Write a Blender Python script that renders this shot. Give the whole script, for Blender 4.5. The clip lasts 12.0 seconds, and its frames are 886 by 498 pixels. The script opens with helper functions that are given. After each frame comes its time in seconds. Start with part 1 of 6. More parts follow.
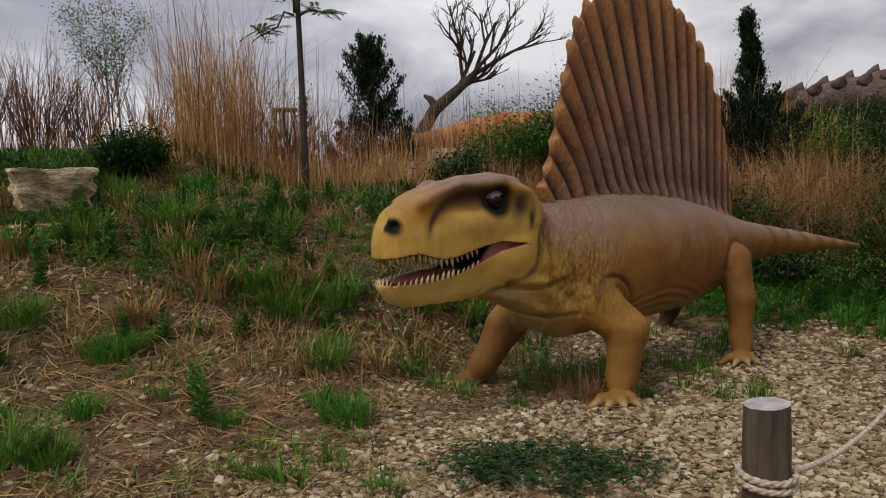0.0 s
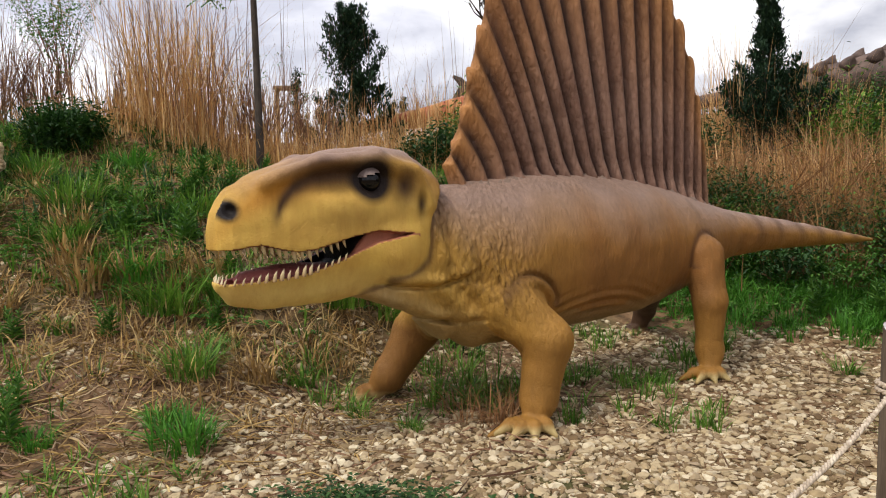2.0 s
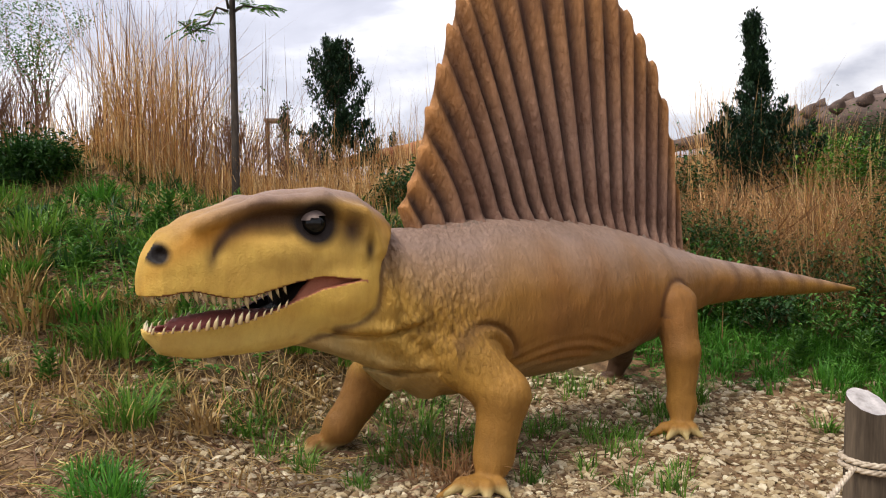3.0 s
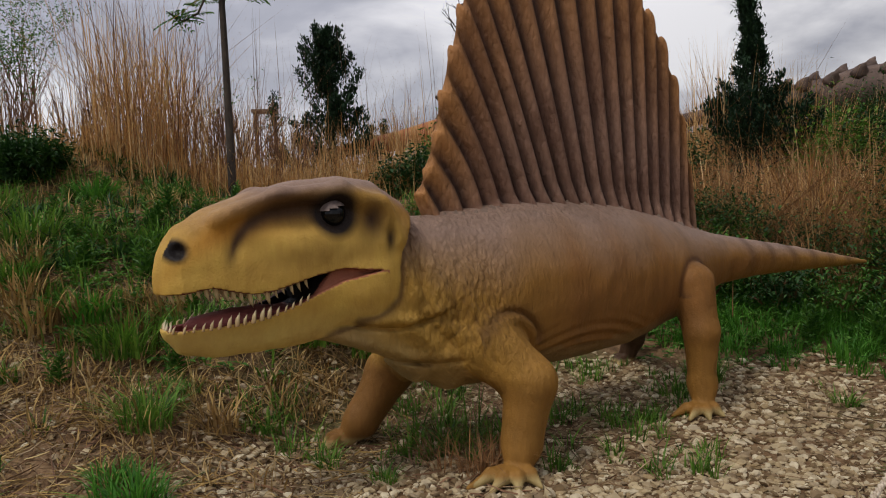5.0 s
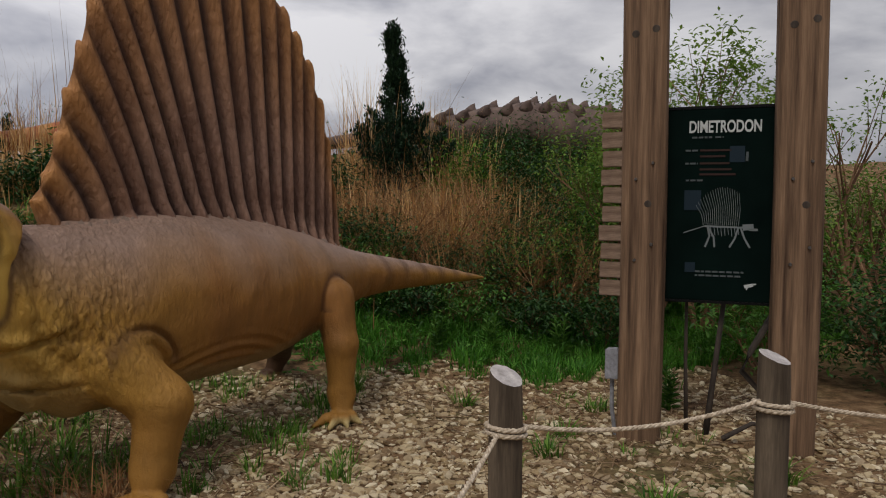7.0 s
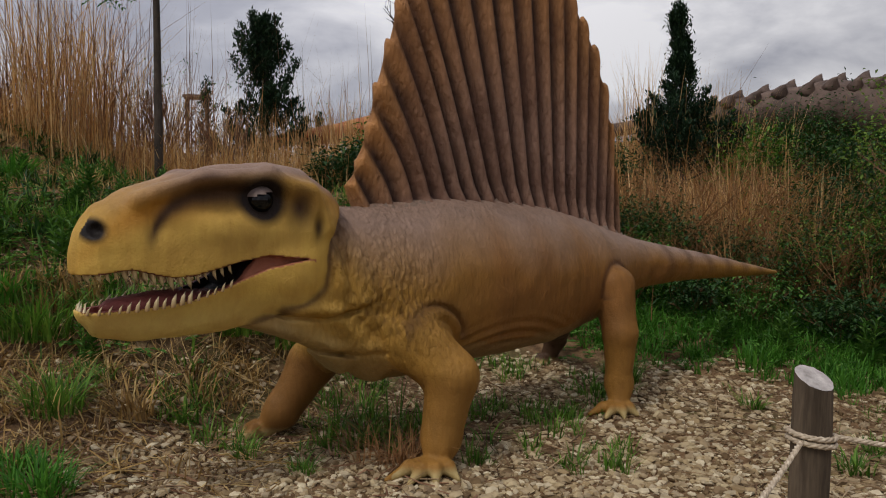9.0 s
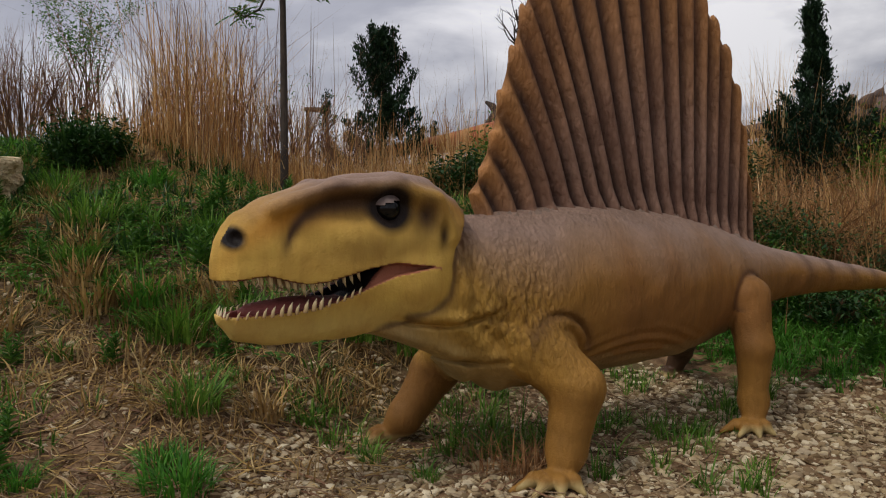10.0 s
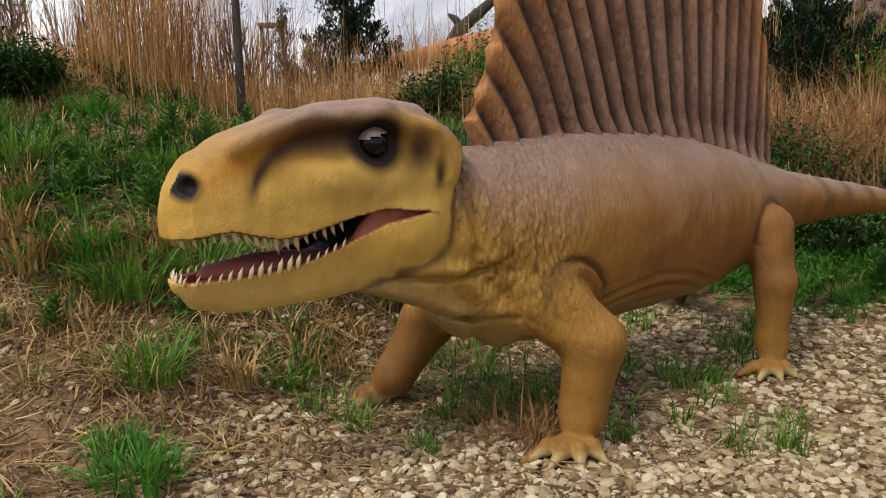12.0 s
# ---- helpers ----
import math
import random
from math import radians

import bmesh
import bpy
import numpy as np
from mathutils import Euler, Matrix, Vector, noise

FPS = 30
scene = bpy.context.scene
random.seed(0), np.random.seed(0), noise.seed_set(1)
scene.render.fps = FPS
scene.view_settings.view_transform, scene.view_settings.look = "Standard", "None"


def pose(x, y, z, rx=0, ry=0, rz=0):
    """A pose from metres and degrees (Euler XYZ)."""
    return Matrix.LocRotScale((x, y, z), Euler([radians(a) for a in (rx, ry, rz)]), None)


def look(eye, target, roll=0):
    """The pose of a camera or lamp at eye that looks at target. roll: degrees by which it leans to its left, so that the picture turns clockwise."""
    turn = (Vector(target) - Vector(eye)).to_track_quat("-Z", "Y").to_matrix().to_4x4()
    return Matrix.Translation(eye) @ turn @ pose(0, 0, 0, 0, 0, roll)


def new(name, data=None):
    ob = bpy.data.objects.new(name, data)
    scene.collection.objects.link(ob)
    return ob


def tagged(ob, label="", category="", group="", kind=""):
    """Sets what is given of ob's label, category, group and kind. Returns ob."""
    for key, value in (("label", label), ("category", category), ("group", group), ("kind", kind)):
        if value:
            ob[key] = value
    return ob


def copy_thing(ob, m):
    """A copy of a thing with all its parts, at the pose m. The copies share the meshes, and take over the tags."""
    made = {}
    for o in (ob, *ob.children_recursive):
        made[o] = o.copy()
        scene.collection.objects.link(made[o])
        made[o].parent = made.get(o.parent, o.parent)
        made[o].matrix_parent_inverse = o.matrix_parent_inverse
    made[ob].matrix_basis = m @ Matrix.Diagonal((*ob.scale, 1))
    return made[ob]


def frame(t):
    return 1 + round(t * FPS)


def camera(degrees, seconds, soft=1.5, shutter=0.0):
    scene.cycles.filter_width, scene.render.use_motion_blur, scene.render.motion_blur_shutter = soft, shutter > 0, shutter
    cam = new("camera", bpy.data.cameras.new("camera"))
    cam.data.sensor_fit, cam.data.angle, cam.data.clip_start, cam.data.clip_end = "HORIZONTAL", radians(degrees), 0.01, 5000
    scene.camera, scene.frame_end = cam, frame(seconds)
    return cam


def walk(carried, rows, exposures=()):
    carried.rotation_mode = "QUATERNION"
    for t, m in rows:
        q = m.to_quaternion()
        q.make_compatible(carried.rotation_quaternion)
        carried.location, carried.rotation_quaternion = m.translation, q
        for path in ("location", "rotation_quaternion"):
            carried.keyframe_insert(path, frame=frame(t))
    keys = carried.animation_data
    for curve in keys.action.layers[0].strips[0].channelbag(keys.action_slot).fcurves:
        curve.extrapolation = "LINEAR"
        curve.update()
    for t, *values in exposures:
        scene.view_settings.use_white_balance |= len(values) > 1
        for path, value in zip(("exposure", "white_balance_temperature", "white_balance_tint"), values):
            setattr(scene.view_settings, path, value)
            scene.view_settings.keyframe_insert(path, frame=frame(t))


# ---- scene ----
cam = camera(61.0, 12.0, soft=1.1)
PATH = [
    (0, (-0.313, -4.016, 1.188), (-0.575, -2.343, 1.055), -1.7),
    (0.5, (-0.037, -3.761, 1.243), (-0.383, -2.110, 1.034), -2.1),
    (1, (0.130, -3.550, 1.255), (-0.190, -1.901, 0.997), -1.6),
    (1.5, (0.191, -3.363, 1.210), (-0.114, -1.710, 0.961), -0.4),
    (2, (0.320, -3.174, 1.137), (-0.050, -1.523, 0.973), -1.2),
    (2.5, (0.457, -3.034, 1.189), (0.132, -1.369, 1.082), -1.0),
    (3, (0.484, -2.971, 1.180), (0.113, -1.314, 1.090), -0.2),
    (5, (0.330, -2.927, 1.183), (-0.011, -1.266, 1.061), -2.1),
    (5.5, (0.341, -2.974, 1.175), (0.043, -1.302, 1.089), -2.1),
    (6, (0.324, -2.961, 1.165), (0.070, -1.283, 1.062), -0.6),
    (6.5, (0.379, -2.995, 1.199), (0.445, -1.300, 1.078), -0.1),
    (6.7, (0.407, -2.956, 1.182), (0.636, -1.275, 1.083), 0.2),
    (7.1, (0.410, -2.954, 1.184), (0.859, -1.314, 1.082), 0.5),
    (7.5, (0.409, -2.953, 1.186), (0.929, -1.334, 1.078), 0.8),
    (7.9, (0.405, -2.952, 1.188), (0.839, -1.308, 1.073), 1.0),
    (8.3, (0.401, -2.952, 1.188), (0.637, -1.273, 1.069), 1.2),
    (8.5, (0.377, -2.975, 1.185), (0.499, -1.283, 1.071), 1.0),
    (9, (0.350, -2.942, 1.159), (0.160, -1.257, 1.034), 0.7),
    (9.5, (0.323, -2.939, 1.153), (-0.001, -1.275, 1.025), 0.8),
    (10, (0.285, -2.927, 1.157), (-0.148, -1.287, 1.048), 0.3),
    (10.5, (0.190, -2.898, 1.132), (-0.386, -1.304, 1.021), -0.3),
    (11, (0.152, -2.800, 1.144), (-0.462, -1.223, 0.975), -2.2),
    (11.5, (0.167, -2.552, 1.210), (-0.423, -0.976, 0.971), -0.2),
    (12, (0.059, -2.510, 1.201), (-0.289, -0.872, 0.909), -1.0),
]
walk(cam, [(t, look(eye, target, roll)) for t, eye, target, roll in PATH],
     [(0, -0.38, 6800, 10), (0.6, -0.43, 6800, 10), (1.0, -0.24, 6800, 10), (1.5, 0.02, 6800, 10), (2.0, 0.51, 6800, 10), (2.5, 0.63, 6800, 10), (3.2, 0.59, 6800, 10), (4.6, -0.16, 6800, 10), (5.5, -0.36, 6800, 10), (6.5, -0.42, 6800, 10), (8.3, -0.38, 6800, 10), (10.5, -0.27, 6800, 10), (11.3, -0.21, 6800, 10), (11.6, -0.12, 6800, 10), (12.0, 0.32, 6800, 10)])

# ---------------------------------------------------------------- sky and light
world = bpy.data.worlds.new("overcast_sky")
scene.world = world
world.use_nodes = True
wn, wl = world.node_tree.nodes, world.node_tree.links
wn.clear()
SUN_UP, SUN_ROUND = 55.0, 215.0
w_out, w_bg = wn.new("ShaderNodeOutputWorld"), wn.new("ShaderNodeBackground")
w_sky = wn.new("ShaderNodeTexSky")
w_sky.sky_type, w_sky.sun_disc = "NISHITA", False
w_sky.sun_elevation, w_sky.sun_rotation = radians(SUN_UP), radians(SUN_ROUND)
w_dim = wn.new("ShaderNodeVectorMath")
w_dim.operation = "SCALE"
w_dim.inputs["Scale"].default_value = 0.1
w_tc, w_map = wn.new("ShaderNodeTexCoord"), wn.new("ShaderNodeMapping")
w_map.inputs["Scale"].default_value = (1.0, 1.0, 2.6)
w_n1, w_n2 = wn.new("ShaderNodeTexNoise"), wn.new("ShaderNodeTexNoise")
w_n1.inputs["Scale"].default_value, w_n1.inputs["Detail"].default_value = 3.2, 8.0
w_n1.inputs["Roughness"].default_value, w_n1.inputs["Distortion"].default_value = 0.52, 0.35
w_n2.inputs["Scale"].default_value, w_n2.inputs["Detail"].default_value = 1.1, 3.0
w_add = wn.new("ShaderNodeMath")
w_add.operation = "MULTIPLY_ADD"
w_add.inputs[1].default_value, w_add.inputs[2].default_value = 0.55, 0.0
w_sum = wn.new("ShaderNodeMath")
w_sum.operation = "MULTIPLY_ADD"
w_sum.inputs[1].default_value = 0.6
w_ramp = wn.new("ShaderNodeValToRGB")
w_ramp.color_ramp.elements[0].position, w_ramp.color_ramp.elements[0].color = 0.44, (0.25, 0.265, 0.34, 1)
w_ramp.color_ramp.elements[1].position, w_ramp.color_ramp.elements[1].color = 0.70, (0.95, 0.96, 1.03, 1)
w_mid = w_ramp.color_ramp.elements.new(0.57)
w_mid.color = (0.43, 0.445, 0.53, 1)
w_mix = wn.new("ShaderNodeMix")
w_mix.data_type = "RGBA"
w_mix.inputs["Factor"].default_value = 0.93
wl.new(w_tc.outputs["Generated"], w_map.inputs["Vector"])
wl.new(w_map.outputs["Vector"], w_n1.inputs["Vector"])
wl.new(w_map.outputs["Vector"], w_n2.inputs["Vector"])
wl.new(w_n2.outputs["Fac"], w_add.inputs[0])
wl.new(w_n1.outputs["Fac"], w_sum.inputs[0])
wl.new(w_add.outputs["Value"], w_sum.inputs[2])
wl.new(w_sum.outputs["Value"], w_ramp.inputs["Fac"])
wl.new(w_sky.outputs["Color"], w_dim.inputs[0])
wl.new(w_dim.outputs["Vector"], w_mix.inputs["A"])
wl.new(w_ramp.outputs["Color"], w_mix.inputs["B"])
wl.new(w_mix.outputs["Result"], w_bg.inputs["Color"])
# an overcast sky is about three times as bright overhead as at the horizon
w_sep, w_up = wn.new("ShaderNodeSeparateXYZ"), wn.new("ShaderNodeMapRange")
wl.new(w_tc.outputs["Generated"], w_sep.inputs["Vector"])
wl.new(w_sep.outputs["Z"], w_up.inputs["Value"])
for key, val in (("From Min", 0.15), ("From Max", 0.9), ("To Min", 1.02), ("To Max", 1.9)):
    w_up.inputs[key].default_value = val
w_side, w_both = wn.new("ShaderNodeMapRange"), wn.new("ShaderNodeMath")
wl.new(w_sep.outputs["X"], w_side.inputs["Value"])
for key, val in (("From Min", -0.8), ("From Max", 0.6), ("To Min", 1.28), ("To Max", 0.78)):
    w_side.inputs[key].default_value = val
w_both.operation = "MULTIPLY"
wl.new(w_up.outputs["Result"], w_both.inputs[0])
wl.new(w_side.outputs["Result"], w_both.inputs[1])
wl.new(w_both.outputs["Value"], w_bg.inputs["Strength"])
wl.new(w_bg.outputs["Background"], w_out.inputs["Surface"])

sun = new("sun", bpy.data.lights.new("sun", "SUN"))
sun.data.energy, sun.data.angle, sun.data.color = 1.6, radians(12), (1.0, 0.96, 0.9)
sun.rotation_euler = (radians(90 - SUN_UP), 0, radians(180 - SUN_ROUND))


# ---------------------------------------------------------------- materials
def lin(r, g, b):
    """A colour from its 0 to 255 values."""
    return tuple((c / 255 / 12.92) if c < 10 else ((c / 255 + 0.055) / 1.055) ** 2.4 for c in (r, g, b)) + (1,)


class Mat:
    """A small builder of node materials."""

    def __init__(self, name, rough=0.8, metal=0.0, spec=0.3):
        self.m = bpy.data.materials.new(name)
        self.m.use_nodes = True
        self.n, self.l = self.m.node_tree.nodes, self.m.node_tree.links
        self.b = self.n["Principled BSDF"]
        self.b.inputs["Roughness"].default_value, self.b.inputs["Metallic"].default_value = rough, metal
        self.b.inputs["Specular IOR Level"].default_value = spec
        self.tc = self.n.new("ShaderNodeTexCoord")

    def noise(self, scale, detail=4.0, rough=0.55, stretch=None, vec="Object"):
        src = self.tc.outputs[vec]
        if stretch:
            mp = self.n.new("ShaderNodeMapping")
            mp.inputs["Scale"].default_value = stretch
            self.l.new(src, mp.inputs["Vector"])
            src = mp.outputs["Vector"]
        t = self.n.new("ShaderNodeTexNoise")
        t.inputs["Scale"].default_value, t.inputs["Detail"].default_value, t.inputs["Roughness"].default_value = scale, detail, rough
        self.l.new(src, t.inputs["Vector"])
        return t.outputs["Fac"]

    def cells(self, scale, feature="F1", stretch=None):
        src = self.tc.outputs["Object"]
        if stretch:
            mp = self.n.new("ShaderNodeMapping")
            mp.inputs["Scale"].default_value = stretch
            self.l.new(src, mp.inputs["Vector"])
            src = mp.outputs["Vector"]
        t = self.n.new("ShaderNodeTexVoronoi")
        t.feature = feature
        t.inputs["Scale"].default_value = scale
        self.l.new(src, t.inputs["Vector"])
        return t.outputs["Distance"]

    def ramp(self, fac, *stops):
        r = self.n.new("ShaderNodeValToRGB")
        els = r.color_ramp.elements
        for i, (p, c) in enumerate(stops):
            e = els[i] if i < 2 else els.new(p)
            e.position, e.color = p, c
        self.l.new(fac, r.inputs["Fac"])
        return r.outputs["Color"]

    def mix(self, fac, a, b, mode="MIX"):
        x = self.n.new("ShaderNodeMix")
        x.data_type, x.blend_type = "RGBA", mode
        for sock, val in (("Factor", fac), ("A", a), ("B", b)):
            if isinstance(val, (int, float, tuple)):
                x.inputs[sock].default_value = val
            else:
                self.l.new(val, x.inputs[sock])
        return x.outputs["Result"]

    def random(self, which="object"):
        if which == "object":
            return self.n.new("ShaderNodeObjectInfo").outputs["Random"]
        return self.n.new("ShaderNodeNewGeometry").outputs["Random Per Island"]

    def attr(self, name):
        a = self.n.new("ShaderNodeAttribute")
        a.attribute_name = name
        return a.outputs["Color"]

    def color(self, c):
        if isinstance(c, tuple):
            self.b.inputs["Base Color"].default_value = c
        else:
            self.l.new(c, self.b.inputs["Base Color"])
        return self

    def bump(self, *layers):
        prev = None
        for height, strength, dist in layers:
            b = self.n.new("ShaderNodeBump")
            b.invert = strength < 0
            b.inputs["Strength"].default_value, b.inputs["Distance"].default_value = abs(strength), dist
            self.l.new(height, b.inputs["Height"])
            if prev:
                self.l.new(prev, b.inputs["Normal"])
            prev = b.outputs["Normal"]
        self.l.new(prev, self.b.inputs["Normal"])
        return self

    def leafy(self, amount=0.35):
        """Lets some light through thin blades and leaves."""
        tr = self.n.new("ShaderNodeBsdfTranslucent")
        mx = self.n.new("ShaderNodeMixShader")
        mx.inputs["Fac"].default_value = amount
        link = self.b.inputs["Base Color"].links
        if link:
            self.l.new(link[0].from_socket, tr.inputs["Color"])
        else:
            tr.inputs["Color"].default_value = self.b.inputs["Base Color"].default_value
        out = self.n["Material Output"]
        self.l.new(self.b.outputs["BSDF"], mx.inputs[1])
        self.l.new(tr.outputs["BSDF"], mx.inputs[2])
        self.l.new(mx.outputs["Shader"], out.inputs["Surface"])
        return self


def plain(name, c, rough=0.8, metal=0.0):
    return Mat(name, rough, metal).color(c).m


def varied(name, dark, light, scale, rough=0.85, bump=0.3, dist=0.01, stretch=None, fine=60.0):
    m = Mat(name, rough)
    big, small = m.noise(scale, 5, 0.6, stretch), m.noise(fine, 3, 0.6, stretch)
    c = m.ramp(big, (0.3, dark), (0.7, light))
    c = m.mix(0.35, c, m.ramp(small, (0.3, (0.25, 0.25, 0.25, 1)), (0.7, (0.8, 0.8, 0.8, 1))), "OVERLAY")
    m.color(c).bump((big, bump, dist), (small, bump, dist * 0.3))
    return m.m


def islands(name, *cols, rough=0.85, leaf=0.0, spec=0.3):
    """A colour picked for each blade, stone or leaf."""
    m = Mat(name, rough, spec=spec)
    step = 1.0 / max(1, len(cols) - 1)
    c = m.ramp(m.random("island"), *[(i * step, c) for i, c in enumerate(cols)])
    c = m.mix(0.3, c, m.ramp(m.noise(40, 3), (0.3, (0.3, 0.3, 0.3, 1)), (0.7, (0.75, 0.75, 0.75, 1))), "OVERLAY")
    m.color(c)
    if leaf:
        m.leafy(leaf)
    return m.m


# ground: soil with leaf litter, damp patches and pale grit
g = Mat("soil", 0.95, spec=0.1)
g_big, g_mid, g_fine = g.noise(0.7, 5, 0.6), g.noise(9, 6, 0.65), g.noise(70, 4, 0.7)
g_c = g.ramp(g_mid, (0.28, (0.05, 0.029, 0.015, 1)), (0.5, (0.17, 0.102, 0.053, 1)), (0.72, (0.33, 0.215, 0.12, 1)))
g_green = g.ramp(g_mid, (0.3, (0.02, 0.035, 0.01, 1)), (0.7, (0.07, 0.1, 0.03, 1)))
g_c = g.mix(g.ramp(g_big, (0.5, (0, 0, 0, 1)), (0.65, (0.7, 0.7, 0.7, 1))), g_c, g_green)
g_c = g.mix(0.5, g_c, g.ramp(g_fine, (0.3, (0.2, 0.2, 0.2, 1)), (0.72, (0.85, 0.85, 0.85, 1))), "OVERLAY")
SOIL = g.color(g_c).bump((g_mid, 0.6, 0.03), (g_fine, 0.6, 0.008)).m

STONE = islands("limestone_pebble", (0.11, 0.066, 0.03, 1), (0.33, 0.24, 0.125, 1), (0.47, 0.375, 0.225, 1), (0.18, 0.115, 0.058, 1), (0.62, 0.53, 0.36, 1), (0.26, 0.178, 0.09, 1), rough=0.9)
STRAW = islands("dead_straw", (0.24, 0.135, 0.045, 1), (0.5, 0.33, 0.12, 1), (0.15, 0.085, 0.035, 1), (0.6, 0.44, 0.2, 1), rough=0.9, leaf=0.1)
GRASS = islands("green_grass", (0.035, 0.10, 0.012, 1), (0.09, 0.215, 0.02, 1), (0.17, 0.30, 0.04, 1), (0.055, 0.14, 0.017, 1), rough=0.6, leaf=0.3)
LUSH = islands("lush_grass", (0.035, 0.135, 0.014, 1), (0.07, 0.23, 0.022, 1), (0.12, 0.31, 0.035, 1), rough=0.6, leaf=0.35)
WEED = islands("weed_leaf", (0.03, 0.095, 0.014, 1), (0.065, 0.175, 0.022, 1), (0.12, 0.25, 0.037, 1), rough=0.55, leaf=0.3)
DARKLEAF = islands("dark_leaf", (0.012, 0.042, 0.01, 1), (0.025, 0.075, 0.015, 1), (0.045, 0.105, 0.02, 1), rough=0.55, leaf=0.25)
LITTER = islands("brown_litter", (0.11, 0.06, 0.03, 1), (0.25, 0.155, 0.08, 1), (0.07, 0.04, 0.025, 1), (0.4, 0.29, 0.17, 1), (0.16, 0.09, 0.05, 1), rough=0.9)
REED = islands("dry_reed", (0.38, 0.18, 0.055, 1), (0.68, 0.39, 0.14, 1), (0.78, 0.55, 0.28, 1), (0.48, 0.25, 0.085, 1), (0.24, 0.13, 0.07, 1), rough=0.8, leaf=0.2)
TWIG = islands("bare_twig", (0.12, 0.06, 0.035, 1), (0.27, 0.15, 0.085, 1), (0.17, 0.085, 0.05, 1), rough=0.9)
BRAMBLE = islands("dry_bramble", (0.17, 0.075, 0.03, 1), (0.36, 0.19, 0.075, 1), (0.24, 0.14, 0.07, 1), rough=0.9)
CEDAR = islands("cedar_foliage", (0.008, 0.024, 0.012, 1), (0.014, 0.04, 0.016, 1), (0.024, 0.058, 0.02, 1), rough=0.8, leaf=0.1)
SPRING = islands("spring_leaf", (0.13, 0.22, 0.03, 1), (0.2, 0.3, 0.05, 1), (0.09, 0.17, 0.03, 1), rough=0.6, leaf=0.4)
BARK = varied("bark", (0.025, 0.02, 0.016, 1), (0.09, 0.07, 0.055, 1), 12, 0.95, 0.6, 0.01, (1, 1, 0.3))
POSTWOOD = varied("weathered_post_wood", (0.045, 0.032, 0.02, 1), (0.15, 0.112, 0.075, 1), 9, 0.9, 0.5, 0.006, (2, 2, 0.18), 90)
CUTWOOD = varied("sawn_grey_end_grain", (0.3, 0.27, 0.25, 1), (0.5, 0.46, 0.43, 1), 25, 0.9, 0.4, 0.004)
POLEWOOD = varied("brown_timber", (0.05, 0.026, 0.014, 1), (0.27, 0.165, 0.095, 1), 10, 0.85, 0.9, 0.012, (3, 3, 0.12), 60)
SLATWOOD = varied("grey_brown_slat", (0.12, 0.07, 0.045, 1), (0.34, 0.24, 0.17, 1), 9, 0.85, 0.5, 0.004, (0.5, 1, 3), 60)
ROPE = varied("hemp_rope", (0.36, 0.28, 0.19, 1), (0.6, 0.5, 0.38, 1), 60, 0.9, 0.5, 0.003)
ROCK = varied("limestone", (0.34, 0.21, 0.09, 1), (0.9, 0.76, 0.48, 1), 7, 0.95, 1.0, 0.08, (1, 1, 1.8), 40)


# ---------------------------------------------------------------- mesh helpers
def mesh_of(name, verts, faces, mats=(), smooth=False, slots=None):
    me = bpy.data.meshes.new(name)
    me.from_pydata(verts if isinstance(verts, list) else verts.tolist(), [], faces if isinstance(faces, list) else faces.tolist())
    for m in mats:
        me.materials.append(m)
    if slots is not None:
        me.polygons.foreach_set("material_index", np.asarray(slots, dtype=np.int32))
    if smooth:
        me.polygons.foreach_set("use_smooth", [True] * len(me.polygons))
    me.update()
    return me


def part(name, bm, material, parent, label="", smooth=False):
    """Links a bmesh as one mesh object under a thing or part."""
    me = bpy.data.meshes.new(name)
    bm.to_mesh(me)
    bm.free()
    me.materials.append(material)
    if smooth:
        me.polygons.foreach_set("use_smooth", [True] * len(me.polygons))
    ob = new(name, me)
    ob.parent = parent
    return tagged(ob, label) if label else ob


def part_mesh(name, verts, faces, material, parent, label="", smooth=False):
    ob = new(name, mesh_of(name, verts, faces, [material], smooth))
    ob.parent = parent
    return tagged(ob, label) if label else ob


def thing(name, at, label, category, group="", turn=0.0):
    e = new(name)
    e.matrix_basis = pose(*at, 0, 0, turn)
    return tagged(e, label, category, group)


def box_bm(sx, sy, sz, at=(0, 0, 0), bevel=0.0, m=None):
    bm = bmesh.new()
    bmesh.ops.create_cube(bm, size=1.0, matrix=Matrix.Translation(at) @ Matrix.Diagonal((sx, sy, sz, 1)))
    if bevel:
        bmesh.ops.bevel(bm, geom=bm.edges[:], offset=bevel, segments=2, affect="EDGES")
    if m:
        bm.transform(m)
    return bm


def tube(points, radii, sides=8, cap=True):
    """Vertices and faces of a tapering tube along points."""
    pts = [Vector(p) for p in points]
    verts, faces = [], []
    up = Vector((0.13, 0.21, 0.97))
    for i, p in enumerate(pts):
        d = (pts[min(i + 1, len(pts) - 1)] - pts[max(i - 1, 0)]).normalized()
        a = d.cross(up)
        a = a.normalized() if a.length > 1e-3 else Vector((1, 0, 0))
        b = a.cross(d)
        for k in range(sides):
            w = 2 * math.pi * k / sides
            verts.append(p + (a * math.cos(w) + b * math.sin(w)) * radii[i])
    for i in range(len(pts) - 1):
        for k in range(sides):
            k2 = (k + 1) % sides
            faces.append((i * sides + k, i * sides + k2, (i + 1) * sides + k2, (i + 1) * sides + k))
    if cap:
        faces.append(tuple(range(sides - 1, -1, -1)))
        faces.append(tuple((len(pts) - 1) * sides + k for k in range(sides)))
    return [tuple(v) for v in verts], faces


